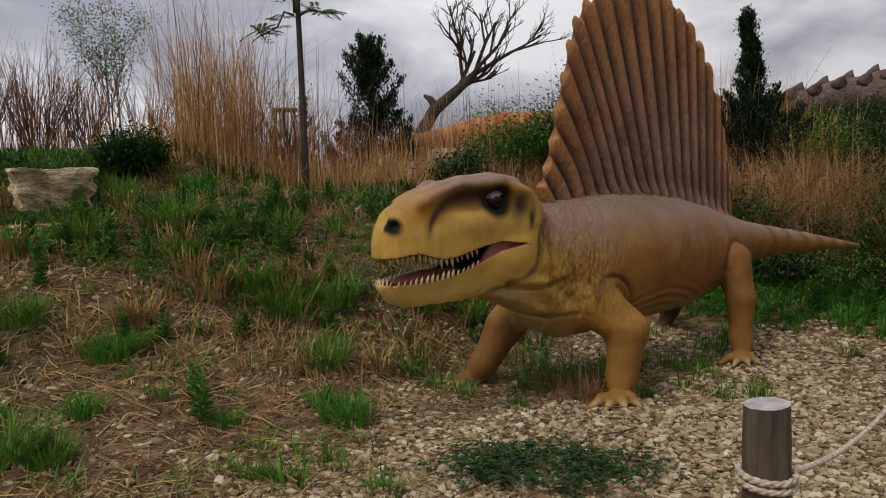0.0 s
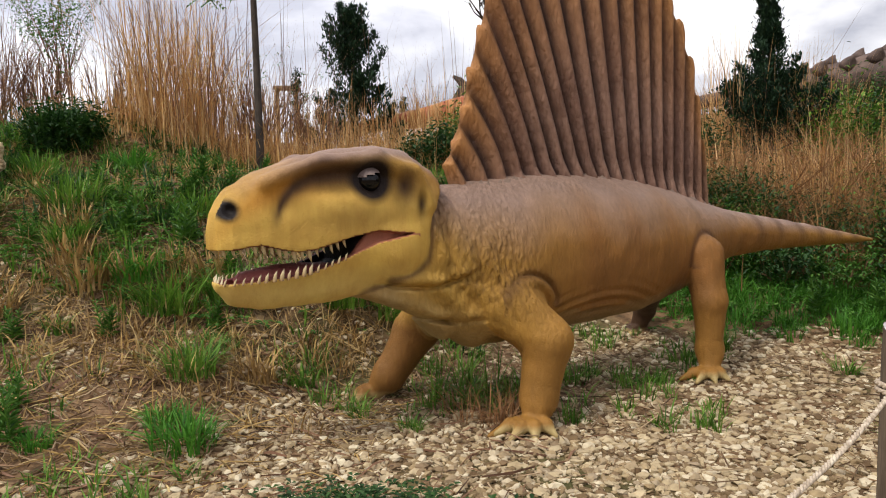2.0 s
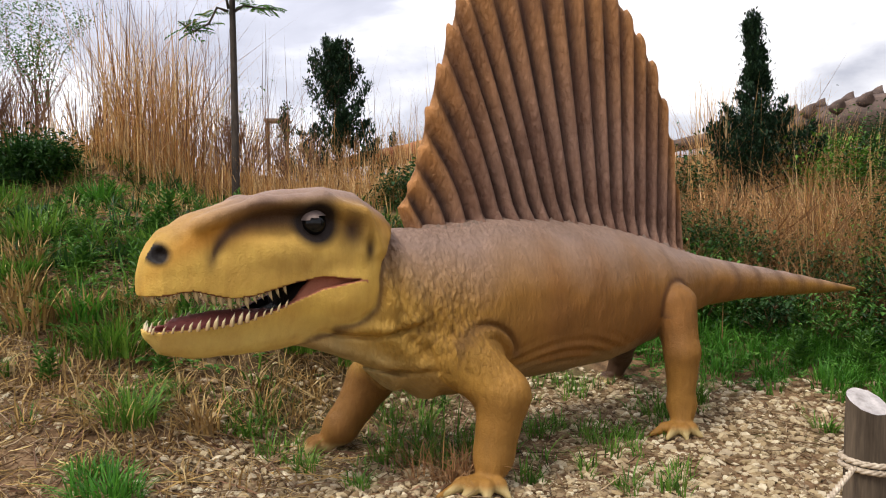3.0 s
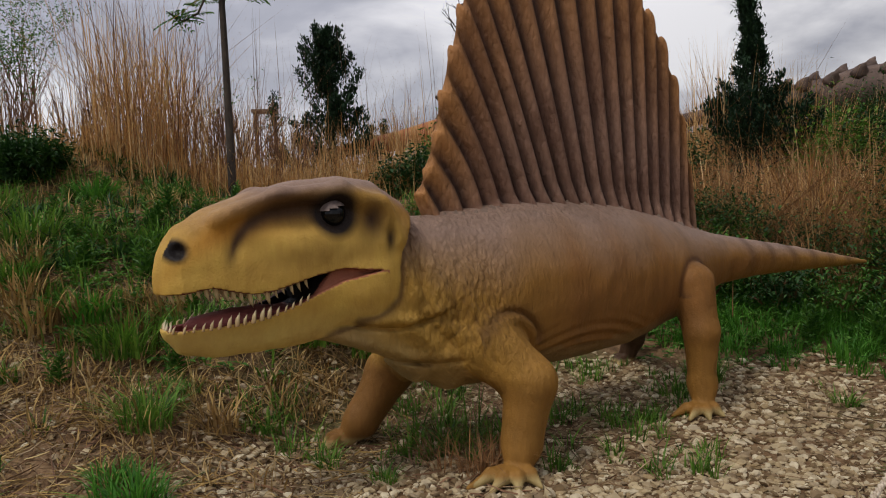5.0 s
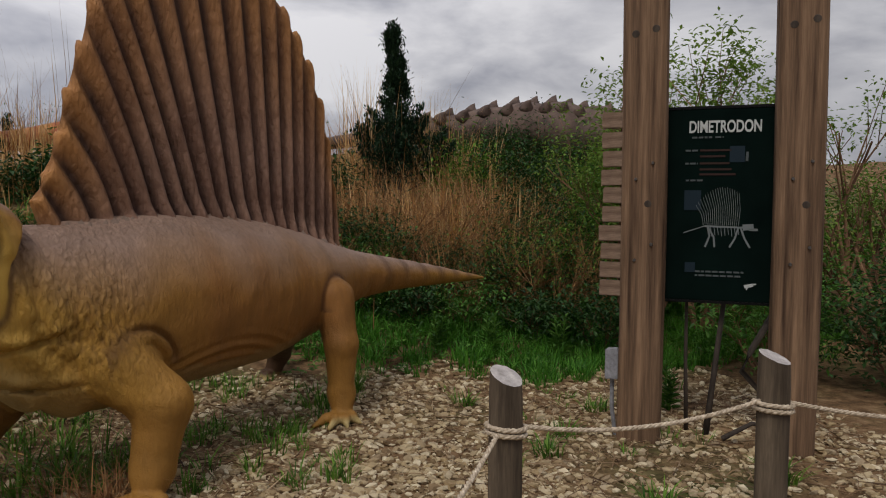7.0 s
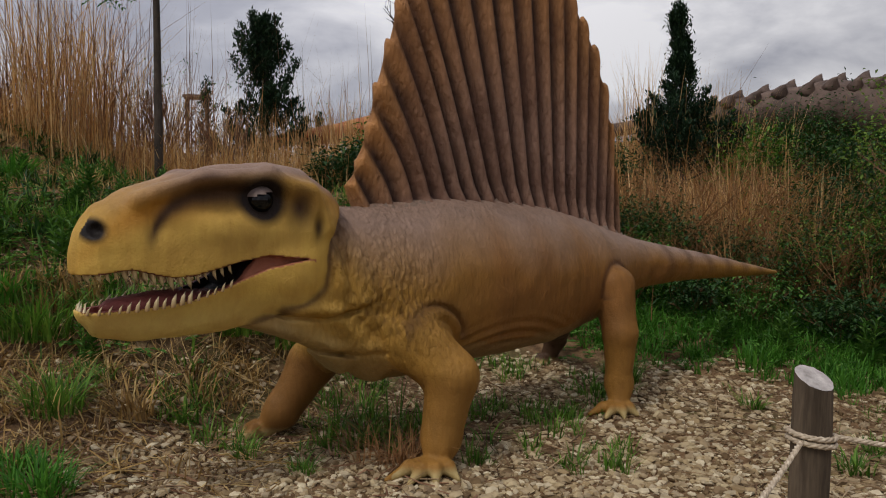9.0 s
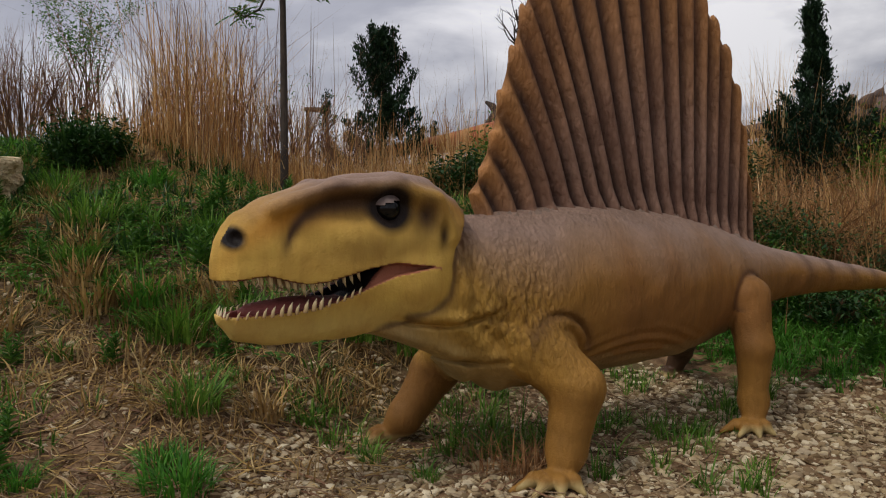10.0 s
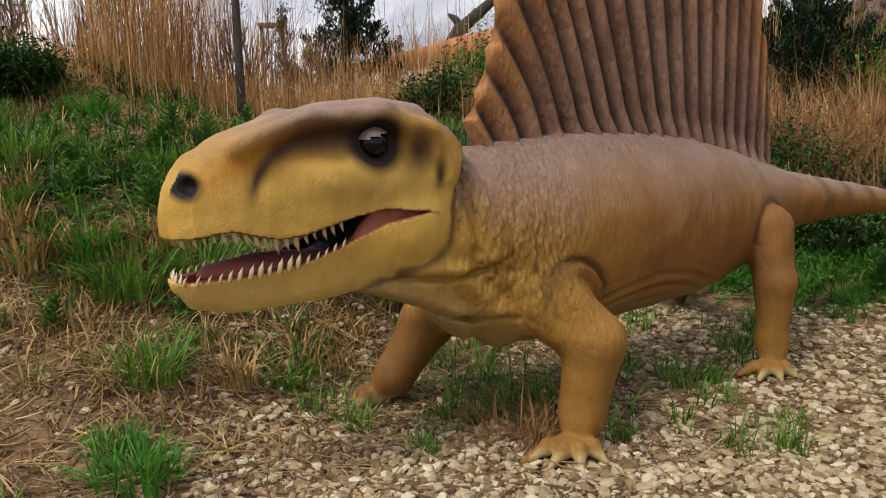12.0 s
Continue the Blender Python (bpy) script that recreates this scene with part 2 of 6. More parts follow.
class Heap:
    """Collects many small meshes into one."""

    def __init__(self):
        self.v, self.f = [], []

    def add(self, verts, faces):
        o = len(self.v)
        self.v.extend(verts)
        self.f.extend(tuple(i + o for i in f) for f in faces)

    def blade(self, base, height, width, lean, way, bends=2):
        """A curved tapering blade of grass, bent towards the angle way."""
        x, y, z = base
        dx, dy = math.cos(way), math.sin(way)
        sx, sy = -dy * width / 2, dx * width / 2
        o = len(self.v)
        for i in range(bends + 1):
            t = i / (bends + 1)
            r, h = lean * height * t * t, height * t * (1 - 0.25 * lean * t)
            k = 1 - 0.5 * t
            self.v.append((x + dx * r - sx * k, y + dy * r - sy * k, z + h))
            self.v.append((x + dx * r + sx * k, y + dy * r + sy * k, z + h))
        self.v.append((x + dx * lean * height, y + dy * lean * height, z + height * (1 - 0.25 * lean)))
        for i in range(bends):
            a = o + 2 * i
            self.f.append((a, a + 1, a + 3, a + 2))
        a = o + 2 * bends
        self.f.append((a, a + 1, a + 2))

    def leaf(self, at, way, length, width, droop=0.0):
        """A folded pointed leaf."""
        d = Vector(way).normalized()
        s = d.cross(Vector((0, 0, 1)))
        s = s.normalized() if s.length > 1e-3 else Vector((1, 0, 0))
        n = s.cross(d)
        p = Vector(at)
        o = len(self.v)
        for q in (p, p + d * length * 0.45 + s * width / 2 + n * width * 0.15, p + d * length + Vector((0, 0, -droop * length)), p + d * length * 0.45 - s * width / 2 + n * width * 0.15):
            self.v.append(tuple(q))
        self.f.append((o, o + 1, o + 2))
        self.f.append((o, o + 2, o + 3))

    def stuff(self, name, material, label, category, smooth=False):
        ob = new(name, mesh_of(name, self.v, self.f, [material], smooth))
        return tagged(ob, label, category, kind="stuff")


# ---------------------------------------------------------------- ground
def smooth(a, b, x):
    """0 at a and before, 1 at b and past it."""
    t = min(1.0, max(0.0, (x - a) / (b - a)))
    return t * t * (3 - 2 * t)


def ground_z(x, y):
    """Flat gravel in front, a bank that rises to the left and behind the statue, rough ground on top."""
    q = -0.55 * x + 0.83 * y
    left = float(np.interp(q, (0.0, 0.5, 1.3, 1.9, 3.2, 5.0), (0.02, 0.11, 0.36, 0.74, 1.12, 1.25)))
    behind = float(np.interp(y - 1.55 - 0.22 * max(-1.0, min(2.5, x - 0.6)), (0.0, 1.2, 2.6, 4.2), (0.0, 0.26, 0.85, 1.2)))
    left += 0.36 * (1 - smooth(-4.2, -2.9, x)) * smooth(3.2, 4.8, q)
    behind += 0.75 * smooth(5.8, 8.0, y) * smooth(0.3, 1.6, x)
    w = smooth(0.2, -1.3, x) if x < 0.2 else 0.0
    rise = left * w + behind * (1 - w)
    # level round the statue's feet
    t = max(0.0, min(1.9, (x + 0.425) * 0.682 + (y - 0.204) * 0.731))
    rise *= smooth(0.35, 1.25, math.hypot(x + 0.425 - 0.682 * t, y - 0.204 - 0.731 * t))
    amp = 1.0 - smooth(40, 120, math.hypot(x, y))
    bumps = 0.10 * noise.noise((x * 0.5, y * 0.5, 3.1)) + 0.05 * noise.noise((x * 1.6, y * 1.6, 7.7))
    return rise + amp * bumps * smooth(0.05, 0.7, rise)


def build_ground():
    steps = sorted({round(s * v, 3) for s in (-1, 1) for v in [0.12 * i for i in range(0, 60)] + [7.2 + 0.5 * i for i in range(12)] + [14, 16, 19, 23, 28, 35, 45, 60, 80, 110, 160, 240, 400, 900, 2500]})
    n = len(steps)
    verts = [(x, y + 1.0, ground_z(x, y + 1.0)) for y in steps for x in steps]
    faces = [(j * n + i, j * n + i + 1, (j + 1) * n + i + 1, (j + 1) * n + i) for j in range(n - 1) for i in range(n - 1)]
    ob = new("ground", mesh_of("ground", verts, faces, [SOIL], True))
    tagged(ob, "brown soil strewn with litter, rising to a bank", "ground", kind="structure")


build_ground()


# ---------------------------------------------------------------- the sail-backed statue
SIZE = 0.85


def nets(f, lo, h):
    """The zero surface of a field on a grid: vertices and quads."""
    s = f < 0
    c = np.zeros([k - 1 for k in f.shape], dtype=np.int8)
    corner = [(i, j, k) for i in (0, 1) for j in (0, 1) for k in (0, 1)]
    cut = lambda a, i, j, k: a[i:a.shape[0] - 1 + i, j:a.shape[1] - 1 + j, k:a.shape[2] - 1 + k]
    for q in corner:
        c += cut(s, *q)
    mixed = (c > 0) & (c < 8)
    cells = np.argwhere(mixed)
    index = np.full(mixed.shape, -1, dtype=np.int64)
    index[mixed] = np.arange(len(cells))
    total, count = np.zeros((len(cells), 3)), np.zeros(len(cells))
    for q in corner:
        for ax in range(3):
            if q[ax]:
                continue
            r = list(q)
            r[ax] = 1
            a, b = cut(f, *q)[mixed], cut(f, *r)[mixed]
            hit = (a < 0) != (b < 0)
            t = np.where(hit, a / np.where(hit, a - b, 1), 0)
            p = np.tile(np.array(q, float), (len(cells), 1))
            p[:, ax] += t
            total += p * hit[:, None]
            count += hit
    verts = np.array(lo) + h * (cells + total / count[:, None])
    quads = []
    for ax in range(3):
        o1, o2 = (ax + 1) % 3, (ax + 2) % 3
        a = np.take(s, range(0, s.shape[ax] - 1), ax)
        b = np.take(s, range(1, s.shape[ax]), ax)
        e = np.argwhere(a != b)
        e = e[(e[:, o1] > 0) & (e[:, o2] > 0) & (e[:, o1] < s.shape[o1] - 1) & (e[:, o2] < s.shape[o2] - 1)]
        d1, d2 = np.eye(3, dtype=int)[o1], np.eye(3, dtype=int)[o2]
        ids = [index[tuple((e - x).T)] for x in (d1 + d2, d2, 0 * d1, d1)]
        quad = np.stack(ids, 1)
        inside = a[tuple(e.T)]
        quad[~inside] = quad[~inside][:, ::-1]
        quads.append(quad)
    return verts, np.concatenate(quads)


def blend(a, b, k):
    """The smooth union of two fields."""
    h = np.clip(0.5 + 0.5 * (b - a) / k, 0, 1)
    return b * (1 - h) + a * h - k * h * (1 - h)


def cone(X, Y, Z, a, b, ra, rb):
    """The field of a limb from a to b."""
    a, b = np.array(a, float), np.array(b, float)
    d = b - a
    t = np.clip(((X - a[0]) * d[0] + (Y - a[1]) * d[1] + (Z - a[2]) * d[2]) / (d @ d), 0, 1)
    return np.sqrt((X - a[0] - t * d[0]) ** 2 + (Y - a[1] - t * d[1]) ** 2 + (Z - a[2] - t * d[2]) ** 2) - (ra + (rb - ra) * t)


def ball(X, Y, Z, c, r, squash=(1, 1, 1)):
    q = np.sqrt(((X - c[0]) / squash[0]) ** 2 + ((Y - c[1]) / squash[1]) ** 2 + ((Z - c[2]) / squash[2]) ** 2)
    return (q - r) * min(squash)


def surface(field, lo, hi, h, near=0.045, step=3):
    """The surface of a field, worked out finely only in a thin band round it."""
    n = [int(math.ceil((b - a) / (h * step))) for a, b in zip(lo, hi)]
    axes = [a + h * np.arange(k * step + 1) for a, k in zip(lo, n)]
    rough = field(*np.meshgrid(*[a[::step] for a in axes], indexing="ij"))
    close = np.abs(rough) < near
    block = np.zeros(n, dtype=bool)
    for i in (0, 1):
        for j in (0, 1):
            for k in (0, 1):
                block |= close[i:n[0] + i, j:n[1] + j, k:n[2] + k]
    at = [np.minimum(np.arange(len(a)) // step, k - 1) for a, k in zip(axes, n)]
    f = rough[np.ix_(*at)]
    i, j, k = np.nonzero(block[np.ix_(*at)])
    f[i, j, k] = field(axes[0][i], axes[1][j], axes[2][k])
    return nets(f, lo, h)


def hills(x, y, z):
    """A cheap smooth wobble."""
    return np.sin(7.1 * x + 1.3 * np.sin(5 * z)) * np.sin(6.3 * y + 1.1) * np.sin(8.7 * z + 2 * np.sin(4 * x))


# along the back, from the neck to the tail: place, top, underside, half width, sideways bend
SPINE_U = (-0.42, -0.32, -0.05, 0.1, 0.3, 0.6, 1.0, 1.4, 1.8, 2.1, 2.4, 2.8, 3.2, 3.6, 3.9)
SPINE_TOP = (1.27, 1.30, 1.285, 1.30, 1.315, 1.34, 1.33, 1.295, 1.215, 1.13, 1.06, 0.99, 0.92, 0.84, 0.775)
SPINE_LOW = (0.74, 0.665, 0.47, 0.395, 0.39, 0.42, 0.42, 0.44, 0.52, 0.63, 0.71, 0.74, 0.745, 0.745, 0.75)
SPINE_W = (0.165, 0.19, 0.262, 0.315, 0.34, 0.36, 0.375, 0.36, 0.31, 0.24, 0.17, 0.125, 0.085, 0.047, 0.012)
SPINE_BEND = (0, 0, 0, 0, 0, 0, 0, 0, 0, -0.01, -0.03, -0.09, -0.17, -0.27, -0.35)

# the head, from the snout to the nape
HEAD_U = (-1.285, -1.265, -1.21, -1.07, -0.89, -0.675, -0.45, -0.30, -0.17, -0.06)
HEAD_TOP = (1.14, 1.21, 1.29, 1.37, 1.435, 1.48, 1.497, 1.475, 1.39, 1.28)
HEAD_LOW = (0.93, 0.84, 0.775, 0.735, 0.735, 0.735, 0.76, 0.80, 0.86, 0.92)
HEAD_W = (0.03, 0.075, 0.115, 0.145, 0.165, 0.19, 0.215, 0.225, 0.215, 0.17)
LIP_U = (-1.33, -1.286, -1.203, -1.091, -1.024, -0.943, -0.846, -0.743, -0.664, -0.527, -0.345, -0.30)
LIP_TOP = (1.025, 1.028, 1.03, 1.045, 1.027, 1.006, 1.008, 1.034, 1.057, 1.082, 1.062, 1.05)
LIP_LOW = (0.882, 0.88, 0.88, 0.885, 0.888, 0.894, 0.91, 0.942, 0.973, 1.028, 1.058, 1.05)
EYE = (-0.553, 0.178, 1.326)


def neck_scales(x, y, z):
    """Moulded upright rows of scales on the neck and shoulder, from -1 to 1."""
    row = np.sin(178 * x + 2.4 * np.sin(29 * z + 9 * x) + 1.4 * np.sin(47 * y))
    return row * (0.5 + 0.5 * np.sin(104 * z + 2.5 * np.sin(41 * x + 3 * z)))


def neck_zone(x, z):
    return np.exp(-((x - 0.08) / 0.24) ** 2 - ((z - 0.86) / 0.24) ** 2)


def body_field(X, Y, Z):
    top, low, w, mid = (np.interp(X, SPINE_U, q) for q in (SPINE_TOP, SPINE_LOW, SPINE_W, SPINE_BEND))
    zc, hh = (top + low) / 2, (top - low) / 2
    dz = (Z - zc) / hh
    # fuller flanks low down, a narrower back
    w = w * (1.0 - 0.16 * np.clip(dz, 0, 1) ** 1.5)
    q = (np.abs((Y - mid) / w) ** 2.2 + np.abs(dz) ** 2.2) ** (1 / 2.2)
    f = (q - 1) * np.minimum(w, hh)
    f = np.where(X < SPINE_U[0], np.maximum(f, SPINE_U[0] - X), f)
    f = np.where(X > SPINE_U[-1], np.maximum(f, X - SPINE_U[-1]), f)
    f = blend(f, cone(X, Y, Z, (-0.60, 0, 0.83), (-0.32, 0, 0.82), 0.09, 0.17), 0.08)
    # low fleshy folds round the neck and on the flank
    fold = np.exp(-((X + 0.10) / 0.24) ** 2) * np.clip((1.05 - Z) / 0.3, 0, 1)
    f = f - 0.013 * fold * np.sin((X * 0.75 + Z * 0.55) * 46 + 1.5 * np.sin(9 * Z))
    f = f + 0.016 * np.exp(-(((Z - 0.80 + 0.25 * (X + 0.02)) / 0.022) ** 2)) * np.exp(-((X + 0.03) / 0.2) ** 2)
    for cu, cz, deep in (((-0.52, -0.42, -0.22, -0.08, 0.06), (0.835, 0.795, 0.77, 0.80, 0.87), 0.030), ((-0.62, -0.44, -0.21, -0.03, 0.14), (0.755, 0.69, 0.595, 0.565, 0.61), 0.024)):
        off = Z - np.interp(X, cu, cz)
        here = np.clip((X - cu[0]) / 0.1, 0, 1) * np.clip((cu[-1] - X) / 0.2, 0, 1)
        f = f + here * (1.15 * deep * np.exp(-(off / 0.013) ** 2) - 0.65 * deep * np.exp(-((off - 0.04) / 0.032) ** 2))
    # creases where the front leg meets the chest
    d = np.sqrt((X - 0.30) ** 2 + (np.abs(Y) - 0.36) ** 2 + (Z - 0.57) ** 2)
    arch = np.clip((Z - 0.60) / 0.08, 0, 1) * np.clip((X - 0.05) / 0.12, 0, 1)
    f = f + arch * (0.022 * np.exp(-((d - 0.235) / 0.014) ** 2) - 0.016 * np.exp(-((d - 0.20) / 0.03) ** 2) + 0.012 * np.exp(-((d - 0.165) / 0.01) ** 2))
    # two upright rolls of skin behind the skull
    for cu, deep in ((-0.205, 0.020), (-0.075, 0.012)):
        off = X - cu + 0.22 * (Z - 1.05) + 0.25 * (Z - 1.05) ** 2
        here = np.clip((Z - 0.80) / 0.12, 0, 1) * np.clip((1.30 - Z) / 0.1, 0, 1)
        f = f - here * (deep * np.exp(-(off / 0.042) ** 2) - 0.8 * deep * np.exp(-((off - 0.062) / 0.02) ** 2))
    ruck = np.exp(-((X - 0.02) / 0.28) ** 2) * np.exp(-((Z - 0.86) / 0.2) ** 2)
    f = f - 0.0035 * ruck * np.sin((X * 0.9 - Z * 0.25) * 75 + 2.5 * np.sin(14 * Z))
    flank = np.exp(-((X - 0.95) / 0.38) ** 2) * np.exp(-((Z - 0.60) / 0.07) ** 2)
    f = f - 0.011 * flank * np.sin(Z * 95 + 9 * (X - 0.9) ** 2 * 4 + 2 * np.sin(5 * X))
    f = f - 0.002 * np.exp(-((X - 1.3) / 0.45) ** 2) * np.sin(X * 52) * np.exp(-((Z - 0.85) / 0.16) ** 2)
    near, k = -1, 0.09
    # front legs: shoulder, elbow, wrist
    for side, sh, el, wr, ft in ((-1, (0.22, 0.27, 0.64), (0.345, 0.43, 0.46), (0.28, 0.43, 0.16), (0.22, 0.46, 0.06)),
                                 (1, (0.12, 0.25, 0.62), (0.07, 0.43, 0.42), (-0.08, 0.51, 0.15), (-0.16, 0.55, 0.055))):
        p = [(q[0], side * q[1], q[2]) for q in (sh, el, wr, ft)]
        leg = blend(cone(X, Y, Z, p[0], p[1], 0.165, 0.125), cone(X, Y, Z, p[1], p[2], 0.13, 0.098), 0.05)
        leg = blend(leg, cone(X, Y, Z, p[2], p[3], 0.09, 0.06), 0.05)
        tips = ((-0.25, -0.06), (-0.20, 0.05), (-0.10, 0.125), (0.02, 0.15)) if side < 0 else ((-0.16, -0.02), (-0.13, 0.07), (-0.05, 0.12), (0.05, 0.12))
        for du, dv in tips:
            tip = (p[3][0] + du, p[3][1] + side * dv, 0.014)
            mid_t = (p[3][0] + 0.55 * du, p[3][1] + side * 0.55 * dv, 0.055)
            leg = blend(leg, blend(cone(X, Y, Z, p[3], mid_t, 0.045, 0.036), cone(X, Y, Z, mid_t, tip, 0.036, 0.013), 0.015), 0.015)
        f = blend(f, leg, k)
    # hind legs: the near one stands under the hip, the far one is set back and splayed
    for side, joints in ((-1, ((1.835, 0.275, 0.785), (1.81, 0.365, 0.50), (1.81, 0.365, 0.18), (1.77, 0.40, 0.06))),
                         (1, ((1.95, 0.2, 0.72), (2.25, 0.48, 0.46), (2.48, 0.74, 0.22), (2.46, 0.80, 0.06)))):
        p = [(q[0], side * q[1], q[2]) for q in joints]
        leg = blend(cone(X, Y, Z, p[0], p[1], 0.142, 0.106), cone(X, Y, Z, p[1], p[2], 0.106, 0.08), 0.03)
        leg = blend(leg, cone(X, Y, Z, p[2], p[3], 0.085, 0.06), 0.04)
        for du, dv in ((-0.19, -0.08), (-0.17, 0.03), (-0.09, 0.11), (0.03, 0.12)):
            tip = (p[3][0] + du, p[3][1] + side * dv, 0.014)
            mid_t = (p[3][0] + 0.55 * du, p[3][1] + side * 0.55 * dv, 0.05)
            leg = blend(leg, blend(cone(X, Y, Z, p[3], mid_t, 0.042, 0.034), cone(X, Y, Z, mid_t, tip, 0.034, 0.013), 0.015), 0.015)
        f = blend(f, leg, 0.012)
    f = f - 0.0048 * neck_zone(X, Z) * neck_scales(X, Y, Z)
    return f + 0.004 * hills(X * 2.2, Y * 2.2, Z * 2.2)


def head_field(X, Y, Z):
    top, low, w = (np.interp(X, HEAD_U, q) for q in (HEAD_TOP, HEAD_LOW, HEAD_W))
    zc, hh = (top + low) / 2, (top - low) / 2
    dz = (Z - zc) / hh
    jaw = 1 - 0.22 * np.clip(-dz, 0, 1) ** 2
    q = (np.abs(Y / (w * jaw)) ** 2.6 + np.abs(dz) ** 2.6) ** (1 / 2.6)
    f = (q - 1) * np.minimum(w, hh)
    f = np.where(X < HEAD_U[0], np.maximum(f, HEAD_U[0] - X), f)
    f = np.where(X > HEAD_U[-1], np.maximum(f, X - HEAD_U[-1]), f)
    # the cheek ends in a rounded edge that stands proud of the neck
    f = np.maximum(f, 0.75 * (X - np.interp(Z, (0.72, 0.76, 0.80, 0.86, 0.93, 1.03, 1.15, 1.28, 1.40, 1.50), (-0.75, -0.60, -0.47, -0.35, -0.29, -0.255, -0.225, -0.15, -0.07, -0.05))))
    side = np.abs(Y)
    # brow ridge, from the nose over the eye
    for a, b, ra, rb in (((-1.05, 0.115, 1.325), (-0.80, 0.155, 1.405), 0.03, 0.04), ((-0.80, 0.155, 1.405), (-0.52, 0.185, 1.425), 0.04, 0.045), ((-0.52, 0.185, 1.425), (-0.33, 0.20, 1.35), 0.045, 0.04), ((-0.33, 0.20, 1.35), (-0.25, 0.205, 1.2), 0.04, 0.035)):
        f = blend(f, cone(X, side, Z, a, b, ra, rb), 0.05)
    # cheek and jaw muscle
    f = blend(f, ball(X, side, Z, (-0.38, 0.13, 0.96), 0.1, (1.5, 1, 1.2)), 0.08)
    f = blend(f, ball(X, side, Z, (-0.62, 0.13, 1.2), 0.08, (2.2, 1, 1)), 0.06)
    # hollows: before the eye, round the eye, behind it, the nostril, the ear
    dent = lambda c, r, s: ball(X, side, Z, c, r, s)
    f = -blend(-f, dent((-0.81, 0.235, 1.335), 0.088, (2.2, 1, 0.8)), 0.04)
    f = -blend(-f, dent((-0.985, 0.20, 1.24), 0.058, (0.9, 1, 1.7)), 0.03)
    f = -blend(-f, dent((EYE[0], 0.245, EYE[2]), 0.075, (1, 1, 1)), 0.02)
    f = -blend(-f, dent((-0.37, 0.275, 1.29), 0.06, (1, 1, 1.3)), 0.04)
    f = -blend(-f, dent((-0.285, 0.255, 1.21), 0.035, (0.8, 1, 2.2)), 0.02)
    f = -blend(-f, dent((-1.222, 0.115, 1.205), 0.040, (1.0, 1.3, 0.85)), 0.012)
    # the open mouth, deep in front, a shallow cheek behind
    lt, ll = np.interp(X, LIP_U, LIP_TOP), np.interp(X, LIP_U, LIP_LOW)
    slant = X - 1.1 * (Z - (lt + ll) / 2)
    wide = np.where(slant < -0.68, -0.02, np.interp(slant, (-0.68, -0.60, -0.34), (0.06, 0.165, 0.19)))
    gap = np.maximum(np.maximum(Z - lt, ll - Z), wide - side)
    gap = np.maximum(gap, X + 0.32)
    f = np.maximum(f, -gap)
    # inside: palate and floor hollowed between the teeth
    core = np.maximum(np.maximum(np.abs(Z - (lt + ll) / 2) - (lt - ll) / 2 - 0.035, side - np.interp(X, HEAD_U, HEAD_W) + 0.055), np.maximum(X + 0.66, -1.235 - X))
    f = np.maximum(f, -core)
    # tongue
    tongue = ball(X, Y, Z, (-0.90, 0, 0.885), 0.1, (2.8, 0.95, 0.55))
    return np.minimum(f, tongue) + 0.0025 * hills(X * 4, Y * 4, Z * 4)


def ramp_to(c, other, k):
    return c * (1 - k[:, None]) + np.array(other)[None, :] * k[:, None]


def bell(v, c, r):
    return np.exp(-((v - c) / r) ** 2)


OCHRE, YELLOW, GREY_BACK, BROWN, DARK = (0.355, 0.178, 0.034), (0.58, 0.36, 0.075), (0.285, 0.188, 0.138), (0.22, 0.092, 0.026), (0.016, 0.009, 0.006)


